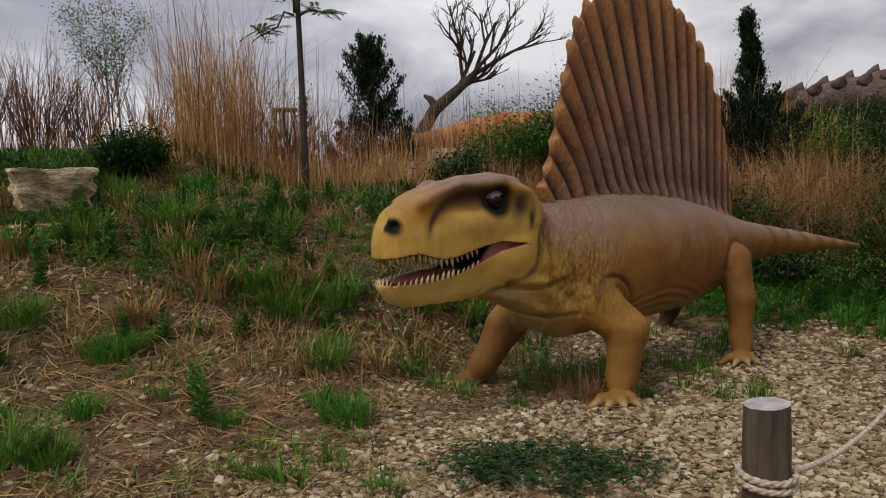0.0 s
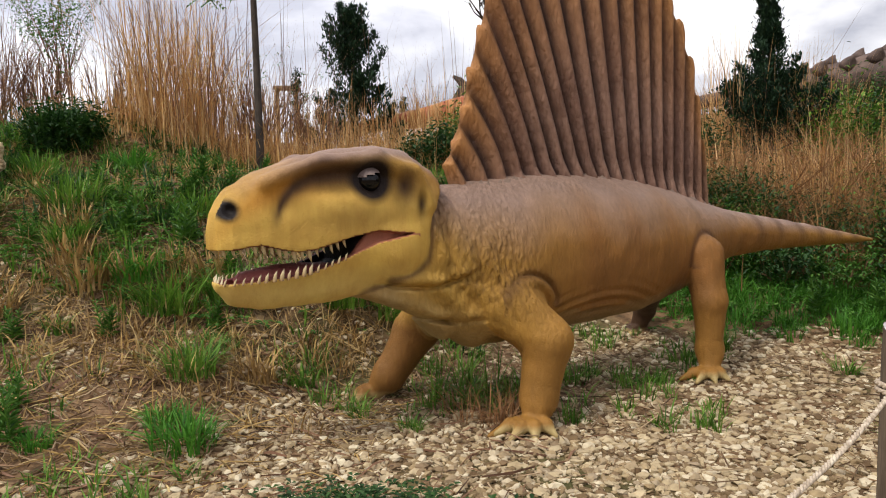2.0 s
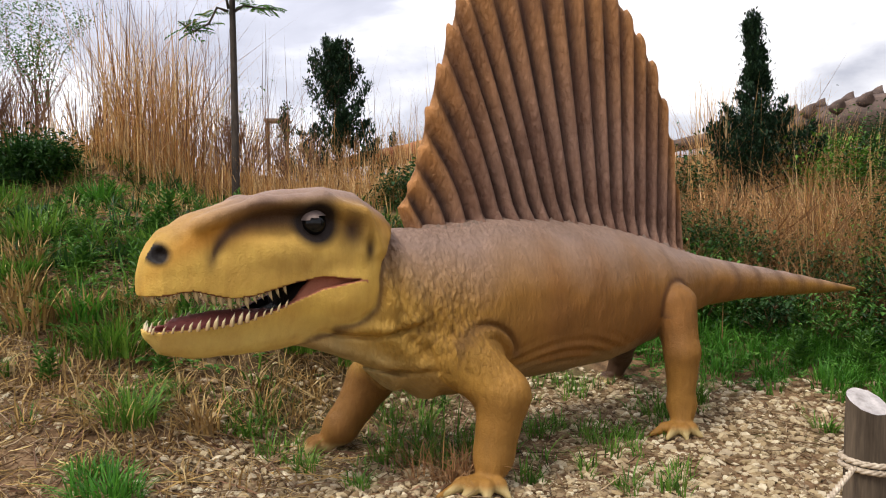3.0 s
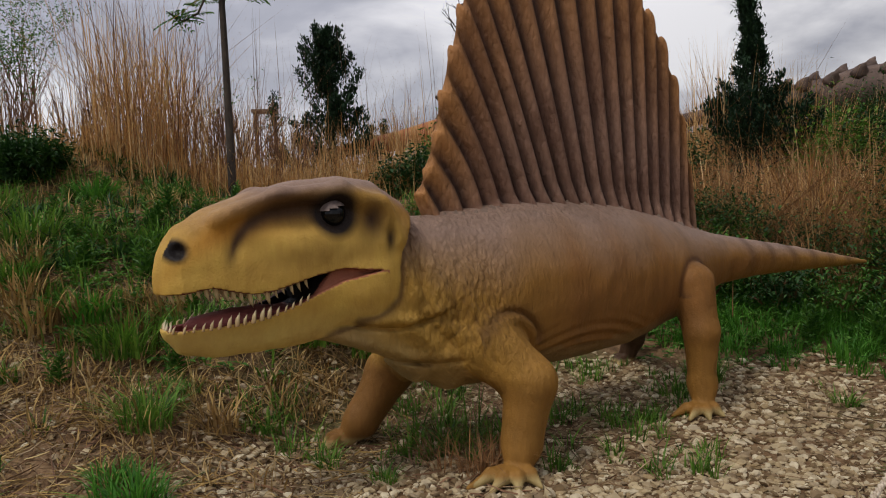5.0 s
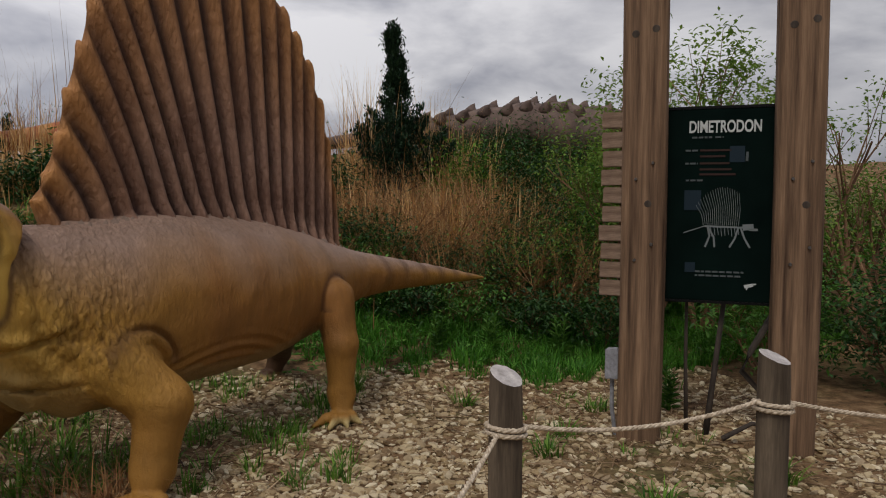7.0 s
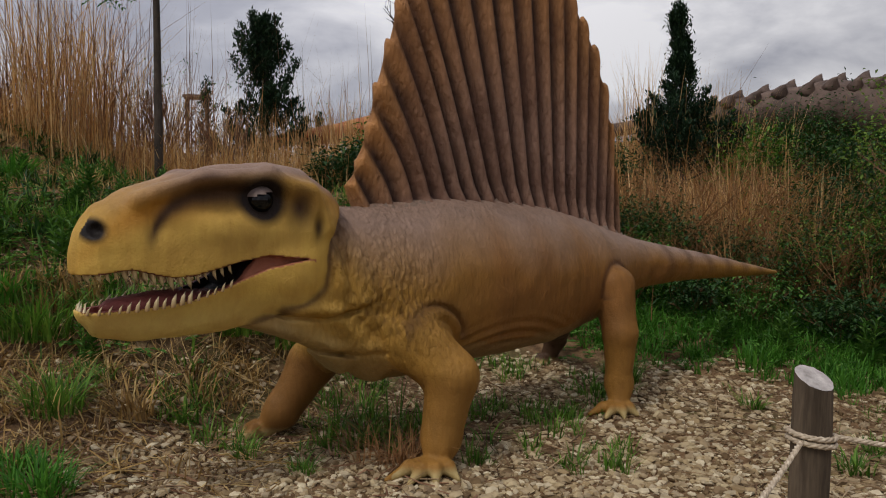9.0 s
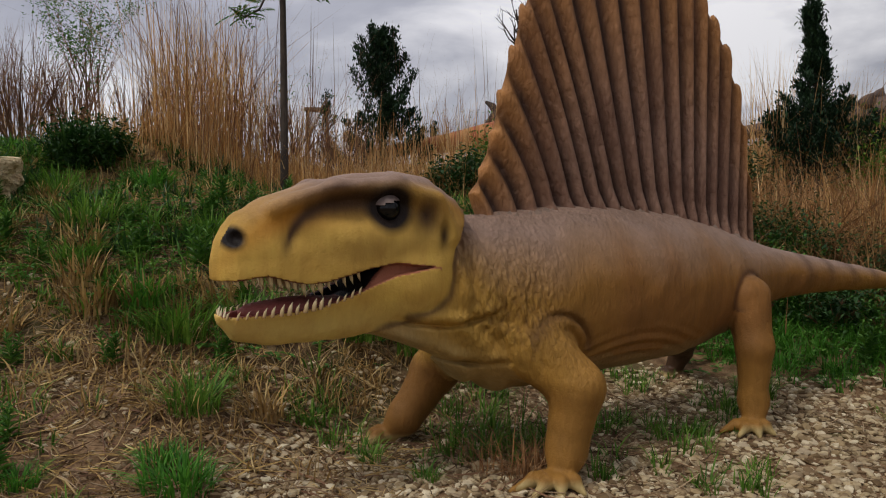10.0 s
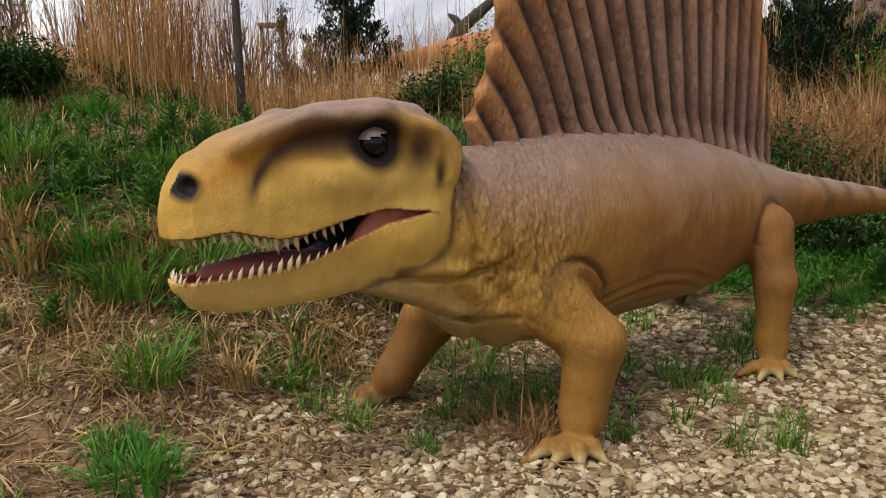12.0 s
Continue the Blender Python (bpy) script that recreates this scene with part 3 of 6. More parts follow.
def body_paint(p):
    x, y, z = p.T
    top, low = np.interp(x, SPINE_U, SPINE_TOP), np.interp(x, SPINE_U, SPINE_LOW)
    h = (z - low) / (top - low)
    c = np.tile(np.array(OCHRE), (len(p), 1))
    c = ramp_to(c, BROWN, 0.8 * np.clip((x - 0.2) / 0.6, 0, 1) * np.clip((3.8 - x) / 1.2, 0, 1) * np.clip(1.15 - np.abs(h - 0.35) * 1.3, 0, 1))
    c = ramp_to(c, YELLOW, 0.6 * bell(x, -0.25, 0.35) * np.clip(1.4 - 1.2 * h, 0, 1))
    c = ramp_to(c, (0.32, 0.25, 0.13), 0.7 * np.clip((0.25 - h) / 0.3, 0, 1) * (np.abs(y) < 0.28) * (x < 1.9))
    # neck scales: the shade of their hollows painted in
    c = ramp_to(c, (0.12, 0.055, 0.022), 0.45 * neck_zone(x, z) * np.clip(-neck_scales(x, y, z), 0, 1))
    wob = 0.03 * np.sin(7 * x) + 0.015 * np.sin(19 * x + 2)
    c = ramp_to(c, GREY_BACK, np.clip((h - 0.55 + wob) / 0.36, 0, 1) * np.clip((4.2 - x) / 1.0, 0, 1))
    # airbrushed darker bars down the flank and rings on the tail
    bars = bell(x, 0.78, 0.07) + bell(x, 1.12, 0.08) + bell(x, 1.5, 0.08)
    c = ramp_to(c, BROWN, 0.45 * np.clip(bars, 0, 1) * np.clip(1 - np.abs(h - 0.62) * 2.6, 0, 1))
    rings = sum(bell(x, q, 0.045) for q in (2.62, 2.85, 3.08, 3.3, 3.5, 3.68))
    c = ramp_to(c, (0.09, 0.045, 0.025), 0.6 * np.clip(rings, 0, 1) * np.clip((h - 0.15) * 2, 0, 1) * (x > 2.45))
    # legs: orange-brown, pale toes
    leg = np.clip((0.55 - z) / 0.12, 0, 1) * (np.abs(y) > 0.26)
    c = ramp_to(c, (0.265, 0.128, 0.028), 0.85 * leg)
    # far-side legs painted browner for the shade they stand in
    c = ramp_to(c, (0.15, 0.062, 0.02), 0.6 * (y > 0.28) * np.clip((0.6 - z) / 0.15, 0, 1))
    # airbrushed dark seam round the hip, the crease's shade painted in with it
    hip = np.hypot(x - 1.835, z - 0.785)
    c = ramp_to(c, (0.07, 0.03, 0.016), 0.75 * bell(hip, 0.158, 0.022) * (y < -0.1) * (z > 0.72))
    # shade painted in where the belly meets the near hind leg
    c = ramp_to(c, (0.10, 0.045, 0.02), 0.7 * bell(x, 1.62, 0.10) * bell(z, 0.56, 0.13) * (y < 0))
    # far hind leg painted near-black for the shade behind the body
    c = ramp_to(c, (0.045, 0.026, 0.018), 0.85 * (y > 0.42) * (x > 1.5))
    # shade painted into the crease above the near front leg
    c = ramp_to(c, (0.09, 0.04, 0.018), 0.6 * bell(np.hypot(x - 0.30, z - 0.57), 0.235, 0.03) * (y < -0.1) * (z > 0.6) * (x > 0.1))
    c = ramp_to(c, (0.44, 0.33, 0.14), np.clip((0.075 - z) / 0.03, 0, 1) * (np.abs(y) > 0.42))
    return c


def body_relief(p):
    """How coarse the moulded scales are: bold on neck and shoulder, faint on the flank and legs."""
    x, y, z = p.T
    neck = bell(x, 0.06, 0.26) * bell(z, 0.86, 0.28)
    nape = bell(x, -0.17, 0.09) * np.clip((z - 0.85) / 0.2, 0, 1)
    ridge = 0.35 * np.clip((z - 1.2) / 0.1, 0, 1)
    return np.clip(0.16 + 0.95 * np.maximum(neck, nape) + ridge, 0, 1)


def head_paint(p):
    x, y, z = p.T
    s = np.abs(y)
    c = np.tile(np.array(YELLOW), (len(p), 1))
    top = np.interp(x, HEAD_U, HEAD_TOP)
    c = ramp_to(c, OCHRE, 0.7 * np.clip((z - 1.2) / 0.12, 0, 1))
    c = ramp_to(c, (0.66, 0.48, 0.15), 0.8 * np.clip((0.93 - z) / 0.12, 0, 1))
    c = ramp_to(c, (0.58, 0.37, 0.10), 0.6 * bell(x, -0.62, 0.22) * bell(z, 1.15, 0.07))
    c = ramp_to(c, GREY_BACK, np.clip((z - top + 0.085) / 0.05, 0, 1) * np.clip((x + 1.22) / 0.4, 0, 1))
    c = ramp_to(c, (0.42, 0.17, 0.018), 0.8 * bell(z, top - 0.11, 0.06) * bell(x, -1.0, 0.25))
    # dark shading painted along the brow, before and round the eye
    line = np.interp(x, (-1.02, -0.98, -0.93, -0.84, -0.72, -0.60), (1.17, 1.24, 1.30, 1.345, 1.375, 1.385))
    c = ramp_to(c, (0.06, 0.03, 0.015), 0.97 * np.exp(-((z - line) / 0.045) ** 2) * np.clip((x + 1.05) / 0.05, 0, 1) * np.clip((-0.55 - x) / 0.08, 0, 1) * (s > 0.06))
    c = ramp_to(c, (0.06, 0.03, 0.015), 0.9 * np.exp(-((x + 0.72) / 0.19) ** 2 - ((z - 1.352) / 0.055) ** 2) * (s > 0.06))
    eye = np.hypot(x - EYE[0], (z - EYE[2]) * 1.0)
    c = ramp_to(c, DARK, np.clip((0.128 - eye) / 0.045, 0, 1) * (s > 0.1))
    c = ramp_to(c, (0.05, 0.025, 0.015), 0.95 * np.exp(-((x + 0.375) / 0.06) ** 2 - ((z - 1.295) / 0.085) ** 2) * (s > 0.1))
    c = ramp_to(c, (0.03, 0.015, 0.01), 0.95 * np.exp(-((x + 0.29) / 0.028) ** 2 - ((z - 1.20) / 0.06) ** 2) * (s > 0.1))
    c = ramp_to(c, (0.008, 0.005, 0.004), np.clip((0.062 - np.hypot(x + 1.222, z - 1.205)) / 0.026, 0, 1) * (s > 0.05))
    c = ramp_to(c, BROWN, 0.5 * np.clip((x + 0.27) / 0.08, 0, 1))
    # mouth: pink cheek, dark red inside
    lt, ll = np.interp(x, LIP_U, LIP_TOP), np.interp(x, LIP_U, LIP_LOW)
    ws = np.interp(x, HEAD_U, HEAD_W)
    inside = (z < lt + 0.004) & (z > ll - 0.004) & (x < -0.31) & (x > -1.26)
    slant = x - 1.1 * (z - (lt + ll) / 2)
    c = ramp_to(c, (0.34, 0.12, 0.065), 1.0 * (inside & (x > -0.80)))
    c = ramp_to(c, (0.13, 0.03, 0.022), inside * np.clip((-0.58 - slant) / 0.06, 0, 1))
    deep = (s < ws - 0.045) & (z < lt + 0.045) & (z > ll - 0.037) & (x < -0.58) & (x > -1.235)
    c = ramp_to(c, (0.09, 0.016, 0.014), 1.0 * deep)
    # back of the mouth painted near-black in place of its deep shade
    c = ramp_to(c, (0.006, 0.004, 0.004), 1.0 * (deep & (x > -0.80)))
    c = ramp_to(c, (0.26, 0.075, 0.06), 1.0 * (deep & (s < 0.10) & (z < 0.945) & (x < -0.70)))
    return c


SAIL_TIPS = ((0.02, 1.40), (0.075, 1.53), (0.135, 1.715), (0.182, 1.928), (0.257, 2.16), (0.32, 2.378), (0.385, 2.54), (0.49, 2.67), (0.65, 2.775), (0.83, 2.845),
             (1.02, 2.87), (1.20, 2.855), (1.37, 2.805), (1.53, 2.725), (1.67, 2.64), (1.79, 2.51), (1.915, 2.35), (2.03, 2.115), (2.10, 1.86), (2.165, 1.53))
SAIL_LEAN = 0.9


def build_sail():
    """The ribbed sail: fanned spines joined by skin, with pointed tips along its edge."""
    n, per, rows = len(SAIL_TIPS), 12, 44
    cols = (n - 1) * per + 1
    verts, paint = [], []
    for side in (-1, 1):
        for i in range(cols):
            t = i / per
            k, fr = min(int(t), n - 2), t - min(int(t), n - 2)
            tip = [SAIL_TIPS[k][q] * (1 - fr) + SAIL_TIPS[k + 1][q] * fr for q in (0, 1)]
            ub = 0.09 + 2.11 * (t / (n - 1)) ** SAIL_LEAN
            zb = np.interp(ub, SPINE_U, SPINE_TOP) - 0.05
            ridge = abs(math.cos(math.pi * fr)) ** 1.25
            saw = (fr / 0.15 if fr < 0.15 else (1 - fr) / 0.85) * (0.05 if k < 8 else 0.018)
            if k >= 10:
                saw = (fr / 0.85 if fr < 0.85 else (1 - fr) / 0.15) * (0.02 if k < 14 else 0.04)
            for j in range(rows + 1):
                s = j / rows
                bow = 0.10 * math.sin(math.pi * s) * max(0.0, 1 - t / 9) * smooth(0.0, 2.5, t)
                e = s * (1 - saw * smooth(0.8, 1.0, s))
                u = ub + (tip[0] - ub) * e + bow * (0.6 if k < 9 else 0.3)
                z = zb + (tip[1] - zb) * e
                skew = math.sin(math.pi * 2 * fr) * 0.010
                v = (0.005 + 0.060 * ridge + skew * 1.5) * (1 - 0.35 * s) + 0.035 * (1 - smooth(0, 0.12, s))
                v *= 1 - 0.75 * smooth(0.97, 1.0, s)
                verts.append((u, side * v + 0.012 * math.sin(2.2 * u + 0.8) * s, z))
                hi = smooth(0.25, 1.0, s)
                c = [0.31 * (1 - hi) + 0.46 * hi, 0.18 * (1 - hi) + 0.213 * hi, 0.125 * (1 - hi) + 0.072 * hi]
                edge = max(0.0, 1 - t / 4.5) * smooth(0.0, 0.3, s) + smooth(n - 3.5, n - 1, t) * 0.4
                c = [a * (1 - 0.5 * edge) + b * 0.5 * edge for a, b in zip(c, (0.43, 0.195, 0.055))]
                # groove shade painted in, heavier at the sail's foot and on one rib side
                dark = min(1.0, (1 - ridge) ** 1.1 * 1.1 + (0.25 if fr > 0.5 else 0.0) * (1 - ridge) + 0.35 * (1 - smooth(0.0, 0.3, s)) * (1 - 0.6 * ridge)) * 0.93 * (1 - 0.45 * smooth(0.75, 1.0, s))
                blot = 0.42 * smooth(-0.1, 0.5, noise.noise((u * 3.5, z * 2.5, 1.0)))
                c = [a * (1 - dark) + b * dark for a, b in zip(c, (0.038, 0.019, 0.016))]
                c = [a * (1 - blot) + b * blot for a, b in zip(c, (0.12, 0.055, 0.035))]
                paint.append(c)
    step, half, faces = rows + 1, cols * (rows + 1), []
    for i in range(cols - 1):
        for j in range(rows):
            a = i * step + j
            faces.append((a, a + step, a + step + 1, a + 1))
            b = a + half
            faces.append((b, b + 1, b + step + 1, b + step))
    rim = [j for j in range(rows + 1)] + [i * step + rows for i in range(1, cols)] + [(cols - 1) * step + j for j in range(rows - 1, -1, -1)]
    for a, b in zip(rim, rim[1:]):
        faces.append((a, b, b + half, a + half))
    return np.array(verts), faces, np.array(paint)


def build_statue():
    verts, faces, paints, slots, reliefs = [], [], [], [], []
    count = 0

    def take(v, f, c, slot, relief=0.2):
        nonlocal count
        verts.append(np.asarray(v, float))
        faces.extend(tuple(int(i) + count for i in q) for q in f)
        paints.append(np.asarray(c, float))
        slots.extend([slot] * len(f))
        reliefs.append(np.broadcast_to(relief, (len(v),)))
        count += len(v)

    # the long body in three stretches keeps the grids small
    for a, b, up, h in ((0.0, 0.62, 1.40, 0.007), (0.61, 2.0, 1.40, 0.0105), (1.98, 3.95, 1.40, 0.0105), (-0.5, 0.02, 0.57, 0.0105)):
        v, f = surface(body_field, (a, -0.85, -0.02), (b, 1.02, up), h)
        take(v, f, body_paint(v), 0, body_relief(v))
    h = 0.0075
    v, f = surface(lambda X, Y, Z: blend(head_field(X, Y, Z), body_field(X, Y, Z), 0.012), (-1.32, -0.45, 0.55), (0.03, 0.45, 1.54), h, 0.04)
    skull, neck = head_field(*v.T), body_field(*v.T)
    share = np.clip(0.5 + (neck - skull) / 0.02, 0, 1)[:, None]
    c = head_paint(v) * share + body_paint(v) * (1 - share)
    # airbrushed brown along the cheek's edge, painting in the shade of the joint
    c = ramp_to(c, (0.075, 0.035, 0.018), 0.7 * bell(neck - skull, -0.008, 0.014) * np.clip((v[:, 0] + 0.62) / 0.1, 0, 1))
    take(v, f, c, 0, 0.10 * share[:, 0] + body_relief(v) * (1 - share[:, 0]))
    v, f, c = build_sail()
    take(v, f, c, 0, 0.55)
    # low scutes along the foot of the sail
    rnd = random.Random(4)
    for i in range(150):
        u = 0.1 + 2.15 * rnd.random()
        y = rnd.uniform(-0.10, 0.10)
        z = np.interp(u, SPINE_U, SPINE_TOP) - 0.25 * y * y * 9 * 0.5 - 0.004
        r = rnd.uniform(0.012, 0.026)
        ring = [(u + r * 1.3 * math.cos(q), y + r * math.sin(q), z - 0.012) for q in (0, 1.26, 2.51, 3.77, 5.03)] + [(u + 0.006, y, z + r * 0.7)]
        take(ring, [(q, (q + 1) % 5, 5) for q in range(5)], [(0.2, 0.14, 0.105)] * 6, 0)
    # teeth, upper and lower, on both sides and round the front
    for row, lip, sign in (("up", LIP_TOP, -1), ("low", LIP_LOW, 1)):
        for side in (-1, 1):
            u = -1.245
            while u < (-0.70 if sign < 0 else -0.66):
                w = np.interp(u, HEAD_U, HEAD_W) - (0.018 if u > -1.2 else 0.02)
                zl = np.interp(u, LIP_U, lip)
                big = rnd.uniform(0.75, 1.1) * (1.25 if -1.12 < u < -0.85 else 0.9)
                ln, r = (0.046 if sign < 0 else 0.034) * big, (0.0105 if sign < 0 else 0.009) * big
                base = [(u + r * math.cos(q), side * (w + r * math.sin(q)), zl - sign * 0.012) for q in (0, 1.05, 2.09, 3.14, 4.19, 5.24)]
                mid = [(u + 0.004 + 0.75 * r * math.cos(q), side * (w + 0.004 + 0.75 * r * math.sin(q)), zl + sign * ln * 0.45) for q in (0, 1.05, 2.09, 3.14, 4.19, 5.24)]
                tip = (u + 0.016, side * (w - 0.002), zl + sign * ln)
                f = [(q, (q + 1) % 6, 6 + (q + 1) % 6, 6 + q) for q in range(6)] + [(6 + q, 6 + (q + 1) % 6, 12) for q in range(6)]
                take(base + mid + [tip], f, [(0.34, 0.2, 0.08)] * 6 + [(0.52, 0.4, 0.21)] * 6 + [(0.66, 0.56, 0.36)], 2)
                u += rnd.uniform(0.030, 0.038)
        for y in (-0.045, -0.015, 0.015, 0.045):
            ln, r = 0.036, 0.009
            u, zl = -1.262 + 0.25 * abs(y), np.interp(-1.25, LIP_U, lip)
            base = [(u + r * math.cos(q), y + r * math.sin(q), zl - sign * 0.012) for q in (0, 1.05, 2.09, 3.14, 4.19, 5.24)]
            take(base + [(u + 0.01, y, zl + sign * ln)], [(q, (q + 1) % 6, 6) for q in range(6)], [(0.5, 0.36, 0.17)] * 6 + [(0.8, 0.73, 0.52)], 2)
    # glass eyes under a heavy lid
    for side in (-1, 1):
        for r, dy, zo, slot, col, cap in ((0.058, 0.0, 0.0, 1, (0.006, 0.005, 0.005), None), (0.0625, 0.003, 0.003, 0, (0.2, 0.15, 0.13), 0.3)):
            bm = bmesh.new()
            bmesh.ops.create_uvsphere(bm, u_segments=28, v_segments=18, radius=r, matrix=Matrix.Translation((EYE[0], side * (EYE[1] - 0.012 + dy), EYE[2] + zo)))
            if cap:
                drop = [q for q in bm.verts if q.co.z < EYE[2] + zo + r * cap + 0.25 * (q.co.x - EYE[0])]
                bmesh.ops.delete(bm, geom=drop, context="VERTS")
            bm.verts.index_update()
            take([tuple(q.co) for q in bm.verts], [tuple(q.index for q in fc.verts) for fc in bm.faces], [col] * len(bm.verts), slot)
            bm.free()
    v = np.concatenate(verts) * SIZE
    c = np.concatenate(paints)
    skin = Mat("painted_rubber_skin", 0.6, spec=0.22)
    fine, pits, coarse = skin.cells(120, "F1"), skin.cells(50, "F1", (1.0, 1.0, 0.45)), skin.noise(6, 5, 0.6)
    wrinkle = skin.noise(26, 6, 0.65, (1.5, 1.5, 0.6))
    grain, streak = skin.noise(140, 3, 0.6), skin.noise(9, 5, 0.65, (2.6, 2.6, 0.22))
    bold = skin.n.new("ShaderNodeAttribute")
    bold.attribute_name = "paint"

    def scaled(height):
        x = skin.n.new("ShaderNodeMath")
        x.operation = "MULTIPLY"
        skin.l.new(height, x.inputs[0])
        skin.l.new(bold.outputs["Alpha"], x.inputs[1])
        return x.outputs["Value"]

    col = skin.mix(0.3, skin.attr("paint"), skin.ramp(coarse, (0.3, (0.28, 0.28, 0.28, 1)), (0.7, (0.7, 0.7, 0.7, 1))), "OVERLAY")
    col = skin.mix(0.16, col, skin.ramp(streak, (0.36, (0.22, 0.22, 0.22, 1)), (0.6, (0.62, 0.62, 0.62, 1))), "OVERLAY")
    # dark paint in the hollows between the scales stands in for their shade
    col = skin.mix(scaled(skin.ramp(pits, (0.3, (0, 0, 0, 1)), (0.8, (0.5, 0.5, 0.5, 1)))), col, skin.mix(1.0, col, (0.40, 0.32, 0.26, 1), "MULTIPLY"))
    skin.color(col).bump((coarse, 0.3, 0.03), (scaled(wrinkle), 0.7, 0.05), (scaled(pits), -0.8, 0.012), (fine, -0.3, 0.003), (grain, 0.2, 0.003))
    glass = plain("black_glass_eye", (0.004, 0.004, 0.004, 1), 0.04)
    ivory = Mat("ivory_tooth", 0.3)
    ivory.color(ivory.attr("paint"))
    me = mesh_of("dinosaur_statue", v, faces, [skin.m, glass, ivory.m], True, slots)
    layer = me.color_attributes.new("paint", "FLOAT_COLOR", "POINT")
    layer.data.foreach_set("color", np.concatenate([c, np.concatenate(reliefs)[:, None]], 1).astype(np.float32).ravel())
    ob = new("dinosaur_statue", me)
    ob.matrix_basis = pose(-0.425, 0.204, 0.0, 0, 0, 47)
    tagged(ob, "ochre sail-backed dinosaur statue with grey-brown back and toothed open mouth", "statue")


build_statue()


# ---------------------------------------------------------------- rope fence
POST_R = 0.056


def rope_post(at, height, turn, slope=0.35):
    """A round post with a slanted sawn top and two turns of rope."""
    e = thing("rope_post", (at[0], at[1], ground_z(*at)), "round weathered timber post with slanted sawn top, rope tied round", "post", "rope fence posts", turn)
    n, rows, verts, faces = 24, 9, [], []
    for j in range(rows + 1):
        for i in range(n):
            w = 2 * math.pi * i / n
            r = POST_R * (1 + 0.03 * noise.noise((math.cos(w) * 1.5, math.sin(w) * 1.5, j * 0.12)) - (0.02 if i in (7, 15) else 0))
            x, y = r * math.cos(w), r * math.sin(w)
            z = -0.08 + (height + 0.08 + slope * x) * j / rows
            if j == rows:
                x, y, z = x * 0.95, y * 0.95, z + 0.004
            verts.append((x, y, z))
    for j in range(rows):
        for i in range(n):
            faces.append((j * n + i, j * n + (i + 1) % n, (j + 1) * n + (i + 1) % n, (j + 1) * n + i))
    part_mesh("shaft", verts, faces, POSTWOOD, e, smooth=True)
    ring, cap = [verts[rows * n + i] for i in range(n)], []
    top = [(x * k, y * k, height + slope * x * k + 0.004 + 0.001 * math.sin(q * 9 + k * 20)) for k in (1.0, 0.66, 0.33) for q, (x, y, z) in enumerate(ring)] + [(0, 0, height + 0.003)]
    cap = [(k * n + i, k * n + (i + 1) % n, (k + 1) * n + (i + 1) % n, (k + 1) * n + i) for k in (0, 1) for i in range(n)] + [(2 * n + i, 2 * n + (i + 1) % n, 3 * n) for i in range(n)]
    part_mesh("sawn_top", top, cap, CUTWOOD, e, "grey sawn end grain", True)
    for dz in (0.0, 0.02):
        pts = [((POST_R + 0.008) * math.cos(2 * math.pi * i / 28), (POST_R + 0.008) * math.sin(2 * math.pi * i / 28), height - 0.185 + dz + 0.006 * math.sin(2 * math.pi * i / 28)) for i in range(29)]
        v, f = rope_mesh(pts, 0.0095)
        part_mesh("rope_turn", v, f, ROPE, e, "pale hemp rope", True)
    return e


def rope_mesh(pts, r):
    """Three twisted strands along points."""
    pts = [Vector(p) for p in pts]
    fine, along = [], [0.0]
    for a, b in zip(pts, pts[1:]):
        n = max(1, int((b - a).length / 0.008))
        for k in range(n):
            fine.append(a.lerp(b, k / n))
    fine.append(pts[-1])
    for a, b in zip(fine, fine[1:]):
        along.append(along[-1] + (b - a).length)
    verts, faces = [], []
    for s in range(3):
        line = []
        for i, p in enumerate(fine):
            d = (fine[min(i + 1, len(fine) - 1)] - fine[max(i - 1, 0)]).normalized()
            a = d.cross(Vector((0.1, 0.2, 0.97))).normalized()
            b = a.cross(d)
            w = along[i] / (r * 7) * 2 * math.pi + s * 2.094
            line.append(p + (a * math.cos(w) + b * math.sin(w)) * r * 0.52)
        v, f = tube(line, [r * 0.56] * len(line), 5)
        o = len(verts)
        verts += v
        faces += [tuple(i + o for i in q) for q in f]
    return verts, faces


def rope(a, b, sag):
    pts = []
    for i in range(33):
        t = i / 32
        pts.append(Vector(a).lerp(Vector(b), t) - Vector((0, 0, sag * 4 * t * (1 - t))))
    v, f = rope_mesh(pts, 0.0085)
    ob = new("rope", mesh_of("rope", v, f, [ROPE], True))
    tagged(ob, "pale twisted hemp rope strung between timber posts", "rope", "fence ropes")


POSTS = (((0.17, -2.15), 0.65, 20, 0.08), ((1.20, -0.64), 0.625, 118, 0.5), ((2.20, -0.66), 0.65, 125, 0.4), ((3.44, -0.91), 0.64, 110, 0.4))
for (px, py), ph, turn, cut in POSTS:
    rope_post((px, py), ph, turn, cut)
rope((0.21, -2.10, 0.46), (1.155, -0.69, 0.45), 0.10)
rope((1.255, -0.63, 0.455), (2.15, -0.66, 0.50), 0.05)
rope((2.25, -0.66, 0.49), (3.4, -0.9, 0.47), 0.06)


# ---------------------------------------------------------------- sign between two poles
SIGN_TURN = -33.4


def beside(base, along, back, z=0.0):
    """A place given along the sign and behind it."""
    c, s = math.cos(radians(SIGN_TURN)), math.sin(radians(SIGN_TURN))
    return (base[0] + along * c - back * s, base[1] + along * s + back * c, z)


